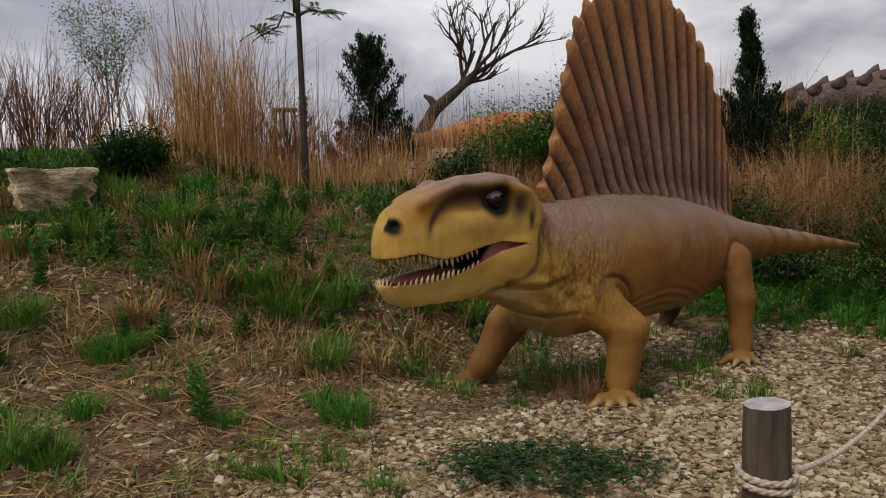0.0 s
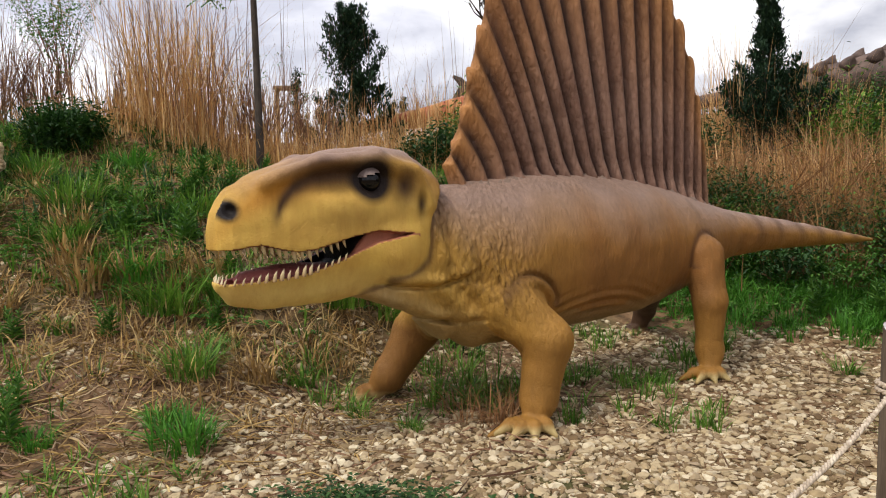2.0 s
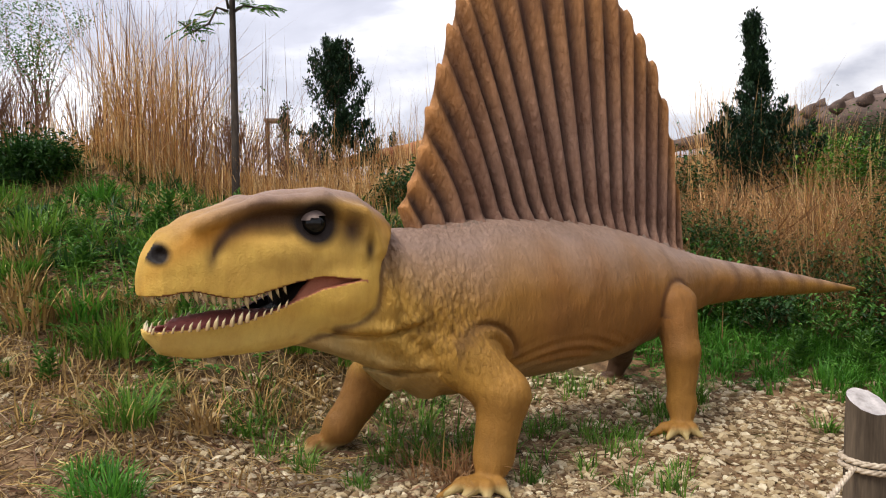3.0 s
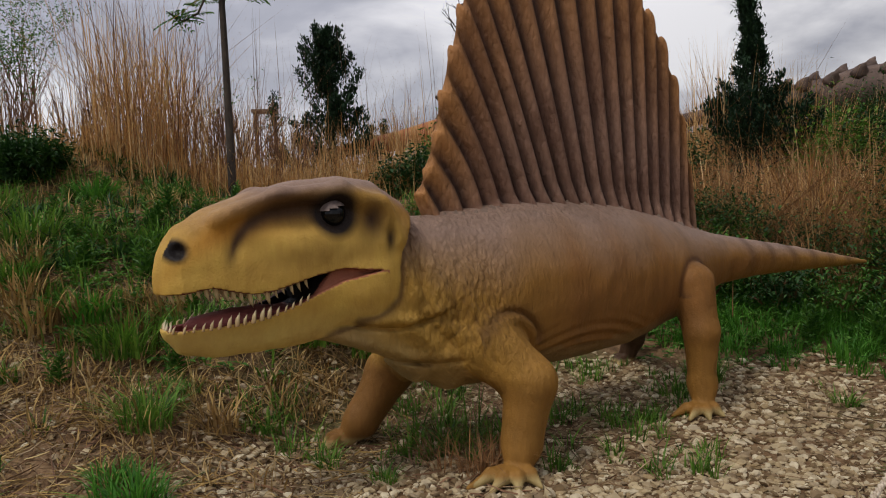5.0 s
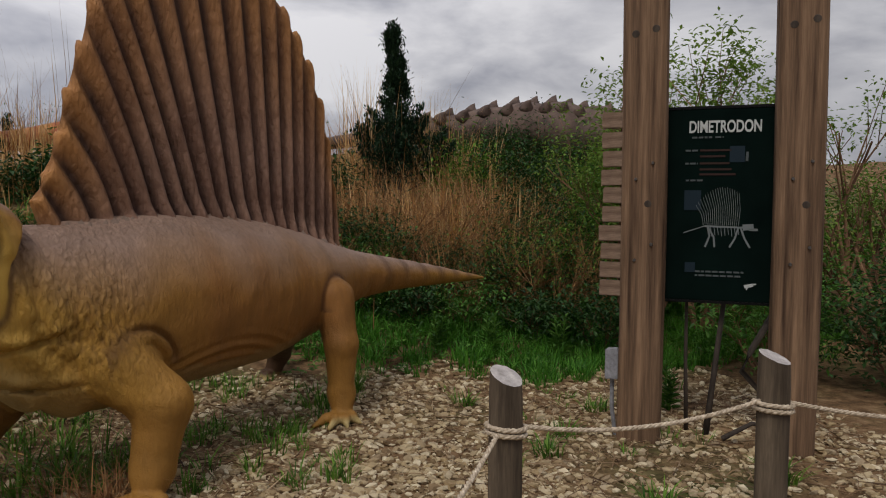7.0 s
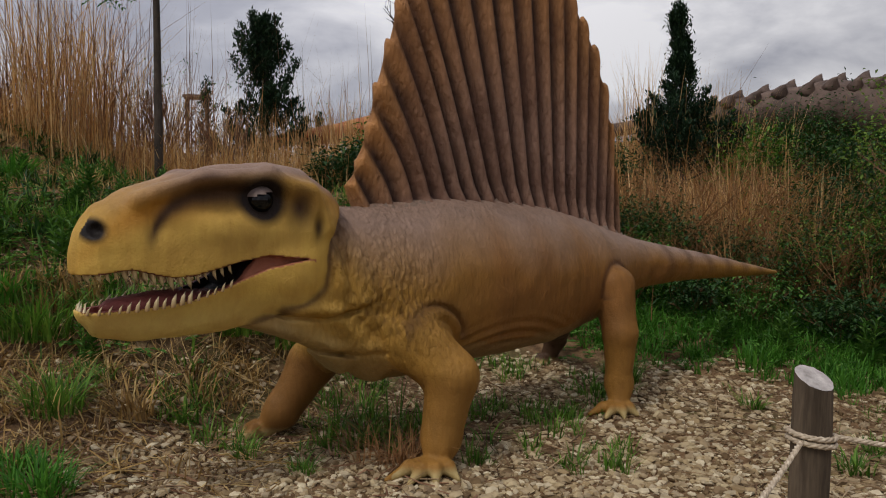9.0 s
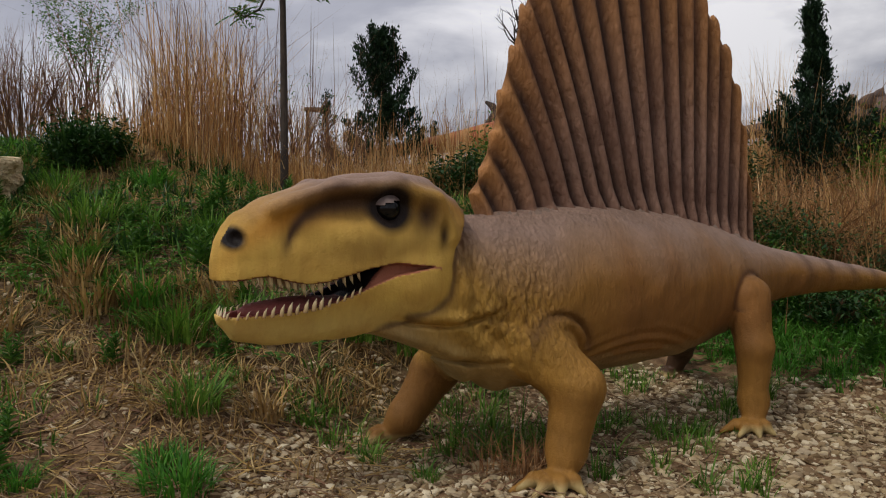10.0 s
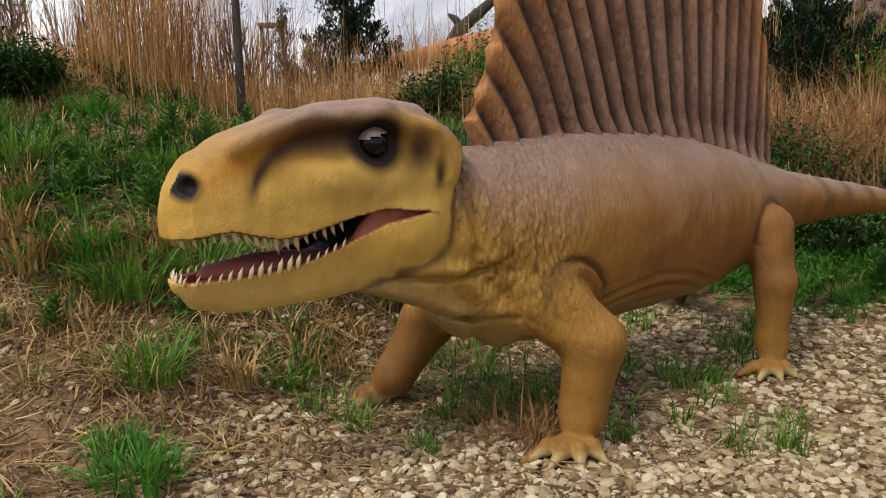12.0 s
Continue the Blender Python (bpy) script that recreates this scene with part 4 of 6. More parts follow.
def timber_pole(at, r, height, label):
    e = thing("timber_pole", (at[0], at[1], 0.0), label, "pole", "sign poles", SIGN_TURN)
    n, rows, verts, faces = 28, 40, [], []
    for j in range(rows + 1):
        z = -0.1 + (height + 0.1) * j / rows
        for i in range(n):
            w = 2 * math.pi * (i + 0.5) / n
            k = 1 / max(abs(math.cos(w)), abs(math.sin(w)))
            rr = r * (0.35 * k + 0.65 * min(k, 1.16))
            rr *= 1 + 0.02 * noise.noise((math.cos(w) * 3, math.sin(w) * 3, z * 0.8)) - 0.035 * max(0, noise.noise((w * 3.0, 4.0, z * 0.5)) - 0.25)
            verts.append((rr * math.cos(w) + 0.006 * math.sin(z * 1.7), rr * math.sin(w), z))
    for j in range(rows):
        for i in range(n):
            faces.append((j * n + i, j * n + (i + 1) % n, (j + 1) * n + (i + 1) % n, (j + 1) * n + i))
    faces.append(tuple(rows * n + i for i in range(n)))
    part_mesh("shaft", verts, faces, POLEWOOD, e, smooth=True)
    iron = plain("dull_bolt_iron", (0.12, 0.11, 0.1, 1), 0.5, 0.8)
    for z in (0.95, 1.35):
        for x in (-0.03, 0.05):
            bm = bmesh.new()
            bmesh.ops.create_cone(bm, cap_ends=True, segments=6, radius1=0.009, radius2=0.007, depth=0.012, matrix=pose(x, -r - 0.006, z + x, 90, 0, 0))
            part("bolt", bm, iron, e, "dull iron bolt head")
    for x, z in ((-0.045, 2.03), (0.05, 2.05), (0.03, 1.2)):
        v, f = tube([(x, -r + 0.01, z), (x, -r - 0.003, z - 0.002)], [0.022, 0.017], 10)
        part_mesh("knot", v, f, BARK, e, "dark knot in the timber")
    return e


P1 = (2.315, 0.515)
timber_pole(P1, 0.108, 2.75, "thick brown weathered timber pole beside the sign")
P2 = beside(P1, 0.71, 0.02)
timber_pole(P2[:2], 0.108, 2.75, "brown timber pole at the far side of the sign")


def slat_panel():
    at = beside(P1, -0.055, 0.17)
    e = thing("slat_panel", at, "stack of short grey-brown wooden slats behind a timber pole", "wooden panel", turn=SIGN_TURN)
    rnd = random.Random(11)
    for i in range(10):
        z = 0.745 + i * 0.0995
        bm = box_bm(0.36 + rnd.uniform(-0.012, 0.012), 0.03, 0.084, (rnd.uniform(-0.006, 0.006), 0, 0), 0.004)
        ob = part("slat", bm, SLATWOOD, e)
        ob.matrix_basis = pose(0, 0, z, 0, rnd.uniform(-1.6, 1.6), 0)
    part("batten", box_bm(0.05, 0.04, 1.06, (0.1, 0.036, 1.19), 0.004), POLEWOOD, e, "brown upright batten")
    part("batten", box_bm(0.05, 0.04, 1.06, (-0.06, 0.036, 1.19), 0.004), POLEWOOD, e, "brown upright batten")


slat_panel()


def meter_box():
    e = thing("junction_box", beside(P1, -0.135, -0.02), "small grey metal junction box fixed to a timber pole", "junction box", turn=SIGN_TURN)
    grey = varied("galvanised_grey", (0.16, 0.16, 0.17, 1), (0.32, 0.32, 0.34, 1), 20, 0.5, 0.1, 0.001)
    part("body", box_bm(0.06, 0.07, 0.15, (0, 0, 0.38), 0.006), grey, e)
    part("lid", box_bm(0.066, 0.012, 0.155, (0, -0.042, 0.38), 0.004), grey, e)
    v, f = tube([(0, 0, 0.31), (0.0, 0.0, 0.15), (0.02, 0.01, 0.0)], [0.011] * 3, 8)
    part_mesh("conduit", v, f, grey, e)


meter_box()


def flat_bar(h, x0, z0, x1, z1, w, y):
    """A thin flat stroke on the sign's face."""
    d = Vector((x1 - x0, 0, z1 - z0))
    s = Vector((-d.z, 0, d.x)).normalized() * w / 2
    a, b = Vector((x0, y, z0)), Vector((x1, y, z1))
    h.add([tuple(a - s), tuple(b - s), tuple(b + s), tuple(a + s)], [(0, 1, 2, 3)])


def text_part(words, size, x, z, y, material, parent):
    cu = bpy.data.curves.new("lettering", "FONT")
    cu.body, cu.size, cu.align_x, cu.extrude, cu.offset = words, size, "CENTER", 0.0008, 0.0016
    tmp = bpy.data.objects.new("lettering", cu)
    scene.collection.objects.link(tmp)
    me = bpy.data.meshes.new_from_object(tmp.evaluated_get(bpy.context.evaluated_depsgraph_get()))
    bpy.data.objects.remove(tmp)
    me.materials.clear()
    me.materials.append(material)
    ob = new("lettering", me)
    ob.parent = parent
    ob.matrix_basis = pose(x, y, z, 90, 0, 0) @ Matrix.Diagonal((0.78, 1.25, 1, 1))
    return ob


def info_sign():
    e = thing("information_sign", beside(P1, 0.355, 0.09), "dark green information sign with white lettering and a skeleton drawing", "sign", turn=SIGN_TURN)
    dm = Mat("dark_green_print", 0.75, spec=0.02)
    dark = dm.color(dm.ramp(dm.noise(4, 4), (0.3, (0.002, 0.006, 0.005, 1)), (0.7, (0.004, 0.011, 0.009, 1)))).m
    white, grey, dim = plain("white_print", (0.5, 0.52, 0.5, 1), 0.5), plain("grey_print", (0.075, 0.09, 0.09, 1), 0.6), plain("blue_print", (0.004, 0.016, 0.026, 1), 0.7)
    rust = plain("brown_print", (0.03, 0.013, 0.009, 1), 0.7)
    part("board", box_bm(0.56, 0.018, 0.965, (0, 0, 1.195), 0.003), dark, e)
    for x, w in ((0, 0.57),):
        part("frame", box_bm(w, 0.026, 0.014, (x, 0, 1.684), 0.003), plain("black_metal", (0.01, 0.01, 0.01, 1), 0.4, 0.6), e, "thin black metal edge")
        part("frame", box_bm(w, 0.026, 0.014, (x, 0, 0.706), 0.003), plain("black_metal", (0.01, 0.01, 0.01, 1), 0.4, 0.6), e, "thin black metal edge")
    y = -0.0125
    text_part("DIMETRODON", 0.066, 0.025, 1.56, y, white, e)
    for x0, x1, z in ((-0.13, -0.035, 1.535), (-0.02, 0.02, 1.535), (-0.16, -0.10, 1.47), (-0.16, -0.10, 1.405), (-0.155, -0.07, 1.32), (-0.10, 0.13, 0.86), (-0.10, 0.12, 0.84)):
        x = x0
        while x < x1:
            w = 0.012 + 0.016 * abs(math.sin(x * 91 + z * 37))
            row = Heap()
            flat_bar(row, x, z, min(x + w, x1), z, 0.009, y)
            part_mesh("print_bar", row.v, row.f, grey, e, "small grey bar of print")
            x += w + 0.006
    for x0, x1, z in ((-0.09, 0.06, 1.47), (-0.09, 0.03, 1.44), (-0.09, 0.05, 1.405), (-0.09, 0.06, 1.375), (-0.09, 0.08, 1.35)):
        row = Heap()
        flat_bar(row, x0, z, x1, z, 0.01, y)
        part_mesh("print_bar", row.v, row.f, rust, e, "dim brown bar of print")
    for x0, x1, z, w in ((-0.16, -0.08, 1.22, 0.10), (0.05, 0.12, 1.45, 0.08), (-0.15, -0.10, 0.88, 0.05)):
        blue = Heap()
        flat_bar(blue, x0, z, x1, z, w, y)
        part_mesh("printed_panel", blue.v, blue.f, dim, e, "dark blue printed panel")
    bones = Heap()
    for i in range(19):
        t = i / 18
        x, tip = -0.065 + 0.165 * t, -0.105 + 0.205 * t
        top = 0.055 + 0.135 * math.sin(math.pi * (0.12 + 0.6 * t))
        flat_bar(bones, x, 1.095, x + 0.4 * (tip - x) + 0.006, 1.095 + 0.5 * top, 0.0022, y)
        flat_bar(bones, x + 0.4 * (tip - x) + 0.006, 1.095 + 0.5 * top, tip, 1.095 + top, 0.0018, y)
    flat_bar(bones, -0.16, 1.055, -0.06, 1.09, 0.005, y)
    flat_bar(bones, -0.06, 1.09, 0.12, 1.085, 0.009, y)
    flat_bar(bones, 0.12, 1.085, 0.17, 1.09, 0.03, y)
    flat_bar(bones, 0.15, 1.075, 0.19, 1.075, 0.012, y)
    for x, z, x2, z2 in ((-0.045, 1.09, -0.035, 1.04), (-0.035, 1.04, -0.055, 0.985), (-0.045, 1.09, -0.015, 1.035), (-0.015, 1.035, -0.01, 0.985), (0.10, 1.085, 0.085, 1.03), (0.085, 1.03, 0.06, 0.985), (0.11, 1.085, 0.13, 1.03), (0.13, 1.03, 0.155, 0.985)):
        flat_bar(bones, x, z, x2, z2, 0.009, y)
    for i in range(9):
        flat_bar(bones, -0.03 + i * 0.016, 1.085, -0.025 + i * 0.016, 1.04 + 0.004 * (i % 3), 0.003, y)
    part_mesh("skeleton_drawing", bones.v, bones.f, plain("pale_print", (0.16, 0.18, 0.18, 1), 0.6), e, "pale drawing of a sail-backed skeleton")
    small, skull = Heap(), Heap()
    flat_bar(small, 0.135, 0.79, 0.175, 0.80, 0.016, y)
    flat_bar(small, 0.165, 0.80, 0.19, 0.805, 0.007, y)
    flat_bar(small, 0.15, 0.79, 0.145, 0.775, 0.006, y)
    flat_bar(skull, 0.13, 1.415, 0.132, 1.46, 0.012, y)
    part_mesh("small_emblem", skull.v, skull.f, grey, e, "small pale figure")
    part_mesh("small_emblem", small.v, small.f, white, e, "small white emblem")


info_sign()


def leaning_stem(points, r):
    v, f = tube(points, [r * (1 - 0.4 * i / (len(points) - 1)) for i in range(len(points))], 7)
    ob = new("bare_sapling", mesh_of("bare_sapling", v, f, [BARK], True))
    tagged(ob, "thin dark bare sapling growing below the sign", "sapling", "stems below the sign")


for pts, r in (([(2.62, 0.56, -0.02), (2.60, 0.55, 0.4), (2.59, 0.54, 0.9)], 0.012), ([(2.66, 0.45, -0.02), (2.70, 0.44, 0.35), (2.76, 0.43, 0.9)], 0.018),
               ([(2.98, 0.30, 0.72), (2.84, 0.34, 0.46), (2.78, 0.33, 0.36), (2.92, 0.28, 0.2), (3.0, 0.25, -0.02)], 0.018), ([(2.66, 0.3, 0.03), (2.8, 0.26, 0.11), (3.0, 0.2, 0.06)], 0.014)):
    leaning_stem(pts, r)


# ---------------------------------------------------------------- trees and shrubs
def grow(rnd, base, way, length, radius, depth, out, ends, spread=0.6, bits=4, keep=0.72, up=0.15):
    """A branching limb: tubes into out, its twig ends into ends."""
    p, d = Vector(base), Vector(way).normalized()
    pts, radii = [p.copy()], [radius]
    for i in range(bits):
        d = (d + Vector((rnd.uniform(-1, 1), rnd.uniform(-1, 1), rnd.uniform(-0.6, 1) * up * 4)) * 0.12).normalized()
        p = p + d * length / bits
        pts.append(p.copy())
        radii.append(radius * (1 - 0.35 * (i + 1) / bits))
    v, f = tube(pts, radii, 6 if radius > 0.008 else 3)
    out.add(v, f)
    if depth == 0:
        ends.append((p, d))
        return
    for i in range(rnd.choice((2, 3, 3))):
        k = rnd.randint(max(1, bits - 2), bits)
        side = Vector((rnd.uniform(-1, 1), rnd.uniform(-1, 1), rnd.uniform(-0.3, 0.8))).normalized()
        grow(rnd, pts[k], d + side * spread, length * keep * rnd.uniform(0.75, 1.1), radii[k] * 0.78, depth - 1, out, ends, spread, max(2, bits - 1), keep, up)
    ends.append((p, d))


def cedar(at, height, width, seed, lean=(0.0, 0.0), slim=1.0, leaves=5200, arms=()):
    """A small red cedar: upright sprays on a leaning stem, ragged outline."""
    rnd = random.Random(seed)
    z0 = ground_z(*at) - 0.03
    e = thing("cedar_tree", (at[0], at[1], z0), "small dark green cedar with a ragged upright crown", "tree", "cedar trees")
    stem = [(lean[0] * t * t + 0.02 * math.sin(5 * t), lean[1] * t * t, height * t * 0.97) for t in [i / 8 for i in range(9)]]
    v, f = tube(stem, [0.04 * (1 - 0.85 * i / 8) + 0.004 for i in range(9)], 7)
    part_mesh("trunk", v, f, BARK, e, smooth=True)
    out, crown = Heap(), Heap()
    tips = []
    for i in range(int(22 + 14 * height)):
        t = 0.06 + 0.92 * rnd.random() ** 0.9
        wide = width * 0.5 * (1 - t) ** slim * rnd.uniform(0.45, 1.15) + 0.05
        a = rnd.uniform(0, 2 * math.pi)
        p0 = Vector((lean[0] * t * t, lean[1] * t * t, height * t * 0.93))
        p1 = p0 + Vector((math.cos(a) * wide, math.sin(a) * wide, wide * rnd.uniform(0.55, 1.1) * (0.6 + 1.4 * t) + 0.05))
        mid = p0.lerp(p1, 0.5) + Vector((0, 0, -0.12 * wide))
        v, f = tube([p0, mid, p1], [0.008, 0.006, 0.003], 4)
        out.add(v, f)
        tips.append((p0, mid, p1))
    # long low boughs that stand out from the crown
    for t, a, ln in arms:
        p0 = Vector((lean[0] * t * t, lean[1] * t * t, height * t))
        p1 = p0 + Vector((math.cos(a) * ln, math.sin(a) * ln, ln * 0.55))
        mid = p0.lerp(p1, 0.5) - Vector((0, 0, 0.1 * ln))
        v, f = tube([p0, mid, p1], [0.012, 0.008, 0.003], 5)
        out.add(v, f)
        tips += [(p0, mid, p1), (p0.lerp(p1, 0.4), mid.lerp(p1, 0.5), p1 + Vector((0.03, 0, 0.07)))]
    tips.append((Vector((lean[0] * 0.8, lean[1] * 0.8, height * 0.86)), Vector((lean[0] * 0.9, lean[1] * 0.9, height * 0.93)), Vector((lean[0], lean[1], height))))
    part_mesh("branchwork", out.v, out.f, BARK, e)
    per = leaves // len(tips)
    for p0, mid, p1 in tips:
        ln = (p1 - p0).length
        for k in range(per):
            t = 0.25 + 0.78 * rnd.random() ** 0.8
            q = p0.lerp(mid, t * 2) if t < 0.5 else mid.lerp(p1, (t - 0.5) * 2)
            r = 0.016 + 0.06 * (1.05 - t) * min(1.6, ln / 0.25)
            q = q + Vector((rnd.gauss(0, r), rnd.gauss(0, r), rnd.gauss(0, r)))
            d = Vector((rnd.uniform(-1, 1), rnd.uniform(-1, 1), rnd.uniform(0.1, 1.7)))
            crown.leaf(q, d, rnd.uniform(0.035, 0.075), rnd.uniform(0.013, 0.026))
    part_mesh("crown", crown.v, crown.f, CEDAR, e)
    return e


cedar((-2.66, 5.45), 1.9, 1.5, 3, (0.03, 0.0), 0.95, 17000, ((0.06, 3.3, 0.6), (0.08, 0.1, 0.55), (0.2, 2.9, 0.5), (0.2, 6.1, 0.5), (0.1, 4.7, 0.5)))
cedar((1.96, 5.3), 2.08, 1.5, 5, (-0.10, 0.0), 2.2, 16000, ((0.30, 3.2, 0.5), (0.36, 3.0, 0.38), (0.22, 3.3, 0.45), (0.3, 0.0, 0.5), (0.2, 6.1, 0.55), (0.42, 0.2, 0.3), (0.25, 4.6, 0.4)))
cedar((-2.95, 8.6), 1.10, 0.6, 8, (0, 0), 0.9, 1800)
cedar((-4.3, 7.6), 1.2, 0.35, 9, (0, 0), 0.9, 1200)


def slim_tree():
    """A young tree with a bare stem and long compound leaves high up."""
    rnd = random.Random(21)
    x, y = -2.83, 3.27
    z0 = ground_z(x, y) - 0.05
    e = thing("young_tree", (x, y, z0), "slim young tree with dark bare stem and feathery green leaves", "tree")
    h = 2.9
    pts = [(0.03 * math.sin(2.2 * t) - 0.05 * t, 0.0, h * t) for t in [i / 14 for i in range(15)]]
    v, f = tube(pts, [0.039 * (1 - 0.5 * i / 14) for i in range(15)], 10)
    part_mesh("trunk", v, f, BARK, e, smooth=True)
    crown = Heap()
    z1 = 3.0 - z0
    arms = [[(-0.04, 0, z1 - 0.05), (-0.13, -0.04, z1 - 0.02), (-0.19, -0.08, z1 - 0.17), (-0.30, -0.14, z1 - 0.24), (-0.42, -0.2, z1 - 0.16)],
            [(-0.03, 0, z1 - 0.08), (0.10, 0.02, z1 + 0.0), (0.22, 0.06, z1 - 0.02), (0.35, 0.1, z1 - 0.02)],
            [(-0.05, 0, z1 + 0.1), (-0.16, 0.05, z1 + 0.28), (-0.3, 0.1, z1 + 0.38)], [(-0.04, 0, z1 + 0.2), (0.1, -0.1, z1 + 0.42), (0.25, -0.15, z1 + 0.55)],
            [(-0.05, 0, h), (-0.08, 0.03, h + 0.3), (-0.06, 0.05, h + 0.6)], [(-0.04, 0, z1 - 0.02), (0.02, -0.18, z1 + 0.1), (0.08, -0.36, z1 + 0.16)]]
    for arm in arms:
        v, f = tube(arm, [0.014 * (1 - 0.6 * i / (len(arm) - 1)) for i in range(len(arm))], 6)
        part_mesh("limb", v, f, BARK, e, smooth=True)
        for a, b in zip(arm[1:], arm[2:]):
            for k in range(5):
                p = Vector(a).lerp(Vector(b), (k + 1) / 5)
                w = Vector((rnd.uniform(-1, 1), rnd.uniform(-1, 1), rnd.uniform(-0.5, 0.5))).normalized()
                frond = rnd.uniform(0.10, 0.2)
                for m in range(1, 8):
                    q = p + w * frond * m / 7 + Vector((0, 0, -0.25 * frond * (m / 7) ** 2))
                    side = w.cross(Vector((0, 0, 1))).normalized()
                    for sgn in (-1, 1):
                        crown.leaf(q, side * sgn + w * 0.35, rnd.uniform(0.045, 0.07), 0.02, 0.25)
    part_mesh("crown", crown.v, crown.f, WEED, e, "feathery green compound leaves")


slim_tree()


def branchy(name, at, label, category, seed, stems, length, radius, depth, leaf_mat=None, leaves=0, leaf_len=0.05, spread=0.6, tilt=0.25, keep=0.72, cloud=0.08, wood=None, group="", z=None):
    rnd = random.Random(seed)
    e = thing(name, (at[0], at[1], (ground_z(*at) if z is None else z) - 0.02), label, category, group)
    wood_heap, crown, ends = Heap(), Heap(), []
    for i in range(stems):
        a = 2 * math.pi * i / stems + rnd.uniform(-0.5, 0.5)
        grow(rnd, (0.04 * math.cos(a), 0.04 * math.sin(a), 0), (tilt * math.cos(a), tilt * math.sin(a), 1), length * rnd.uniform(0.75, 1.15), radius, depth, wood_heap, ends, spread, 4, keep)
    part_mesh("branchwork", wood_heap.v, wood_heap.f, wood or TWIG, e)
    if leaf_mat:
        for i in range(leaves):
            p, d = rnd.choice(ends)
            q = p + Vector((rnd.gauss(0, cloud), rnd.gauss(0, cloud), rnd.gauss(0, cloud)))
            crown.leaf(q, Vector((rnd.uniform(-1, 1), rnd.uniform(-1, 1), rnd.uniform(-0.5, 0.8))), leaf_len * rnd.uniform(0.6, 1.3), leaf_len * rnd.uniform(0.35, 0.6), 0.2)
        part_mesh("crown", crown.v, crown.f, leaf_mat, e)
    return e


# left of the reeds: a thin tree just coming into leaf, and others like it
branchy("sapling", (-4.87, 3.3), "thin leafing sapling with sparse small green leaves", "tree", 31, 4, 0.80, 0.010, 3, WEED, 2600, 0.036, 0.42, 0.26, 0.72, 0.06)
branchy("sapling", (-6.9, 5.2), "thin bare sapling behind dry reeds", "tree", 32, 9, 0.8, 0.009, 3, WEED, 300, 0.03, 0.45, 0.3)
branchy("sapling", (-2.25, 7.6), "thin bare sapling on the bank", "tree", 33, 5, 0.5, 0.012, 3, WEED, 150, 0.04, 0.45, 0.3)
branchy("sapling", (-4.2, 4.9), "thin bare sapling behind dry reeds", "tree", 34, 5, 0.62, 0.012, 3, None, 0, 0.04, 0.4, 0.25)
branchy("sapling", (-3.3, 4.3), "thin bare sapling among dry reeds", "tree", 35, 5, 0.55, 0.012, 3, WEED, 160, 0.04, 0.4, 0.25)
# a dead tree lying askew, seen over the red statue
rnd = random.Random(41)
dead = thing("dead_tree", (-5.3, 23.6, ground_z(-5.3, 23.6)), "far leaning dead tree with bare forked branches", "tree")
dh, ends = Heap(), []
v, f = tube([(0, 0, 0.0), (-0.1, 0, 1.6), (0.5, 0, 2.55), (1.2, 0, 3.1), (2.0, 0.2, 3.8)], [0.32, 0.27, 0.24, 0.19, 0.13], 10)
dh.add(v, f)
v, f = tube([(0.6, 0, 2.6), (0.35, 0, 2.95), (0.12, 0, 3.1)], [0.17, 0.13, 0.05], 7)
dh.add(v, f)
for q, w, ln in (((2.0, 0.2, 3.8), (0.35, 0, 1), 1.5), ((2.0, 0.2, 3.8), (1, 0, 0.55), 1.6), ((1.2, 0, 3.1), (0.9, 0.2, 0.5), 1.5), ((1.6, 0.1, 3.5), (-0.1, 0, 1), 1.6), ((1.4, 0.05, 3.3), (0.5, 0.2, 0.9), 1.5), ((1.8, 0.1, 3.65), (0.7, -0.2, 0.8), 1.5)):
    grow(rnd, q, w, ln, 0.085, 4, dh, ends, 0.6, 4, 0.7, 0.1)
part_mesh("branchwork", dh.v, dh.f, BARK, dead)
branchy("far_tree", (-2.6, 24.0), "far tree just coming into yellow-green leaf", "tree", 42, 6, 1.3, 0.03, 3, SPRING, 2600, 0.14, 0.6, 0.5, 0.75, 0.35)
branchy("far_tree", (-1.2, 22.0), "far tree just coming into yellow-green leaf", "tree", 46, 6, 1.2, 0.03, 3, WEED, 2600, 0.14, 0.6, 0.5, 0.75, 0.35)
branchy("leafy_tree", (-0.33, 5.0), "dense dark green leafy tree behind the statue", "tree", 43, 6, 0.55, 0.02, 3, DARKLEAF, 4500, 0.06, 0.6, 0.4, 0.7, 0.12)
branchy("shrub", (-0.95, 4.7), "bushy green leafy shrub behind the statue", "shrub", 44, 7, 0.4, 0.012, 2, WEED, 4200, 0.055, 0.6, 0.7, 0.75, 0.12)
branchy("shrub", (-1.35, 3.85), "low dark green shrub on the bank", "shrub", 45, 7, 0.18, 0.008, 2, DARKLEAF, 1800, 0.06, 0.7, 0.8, 0.75, 0.08)
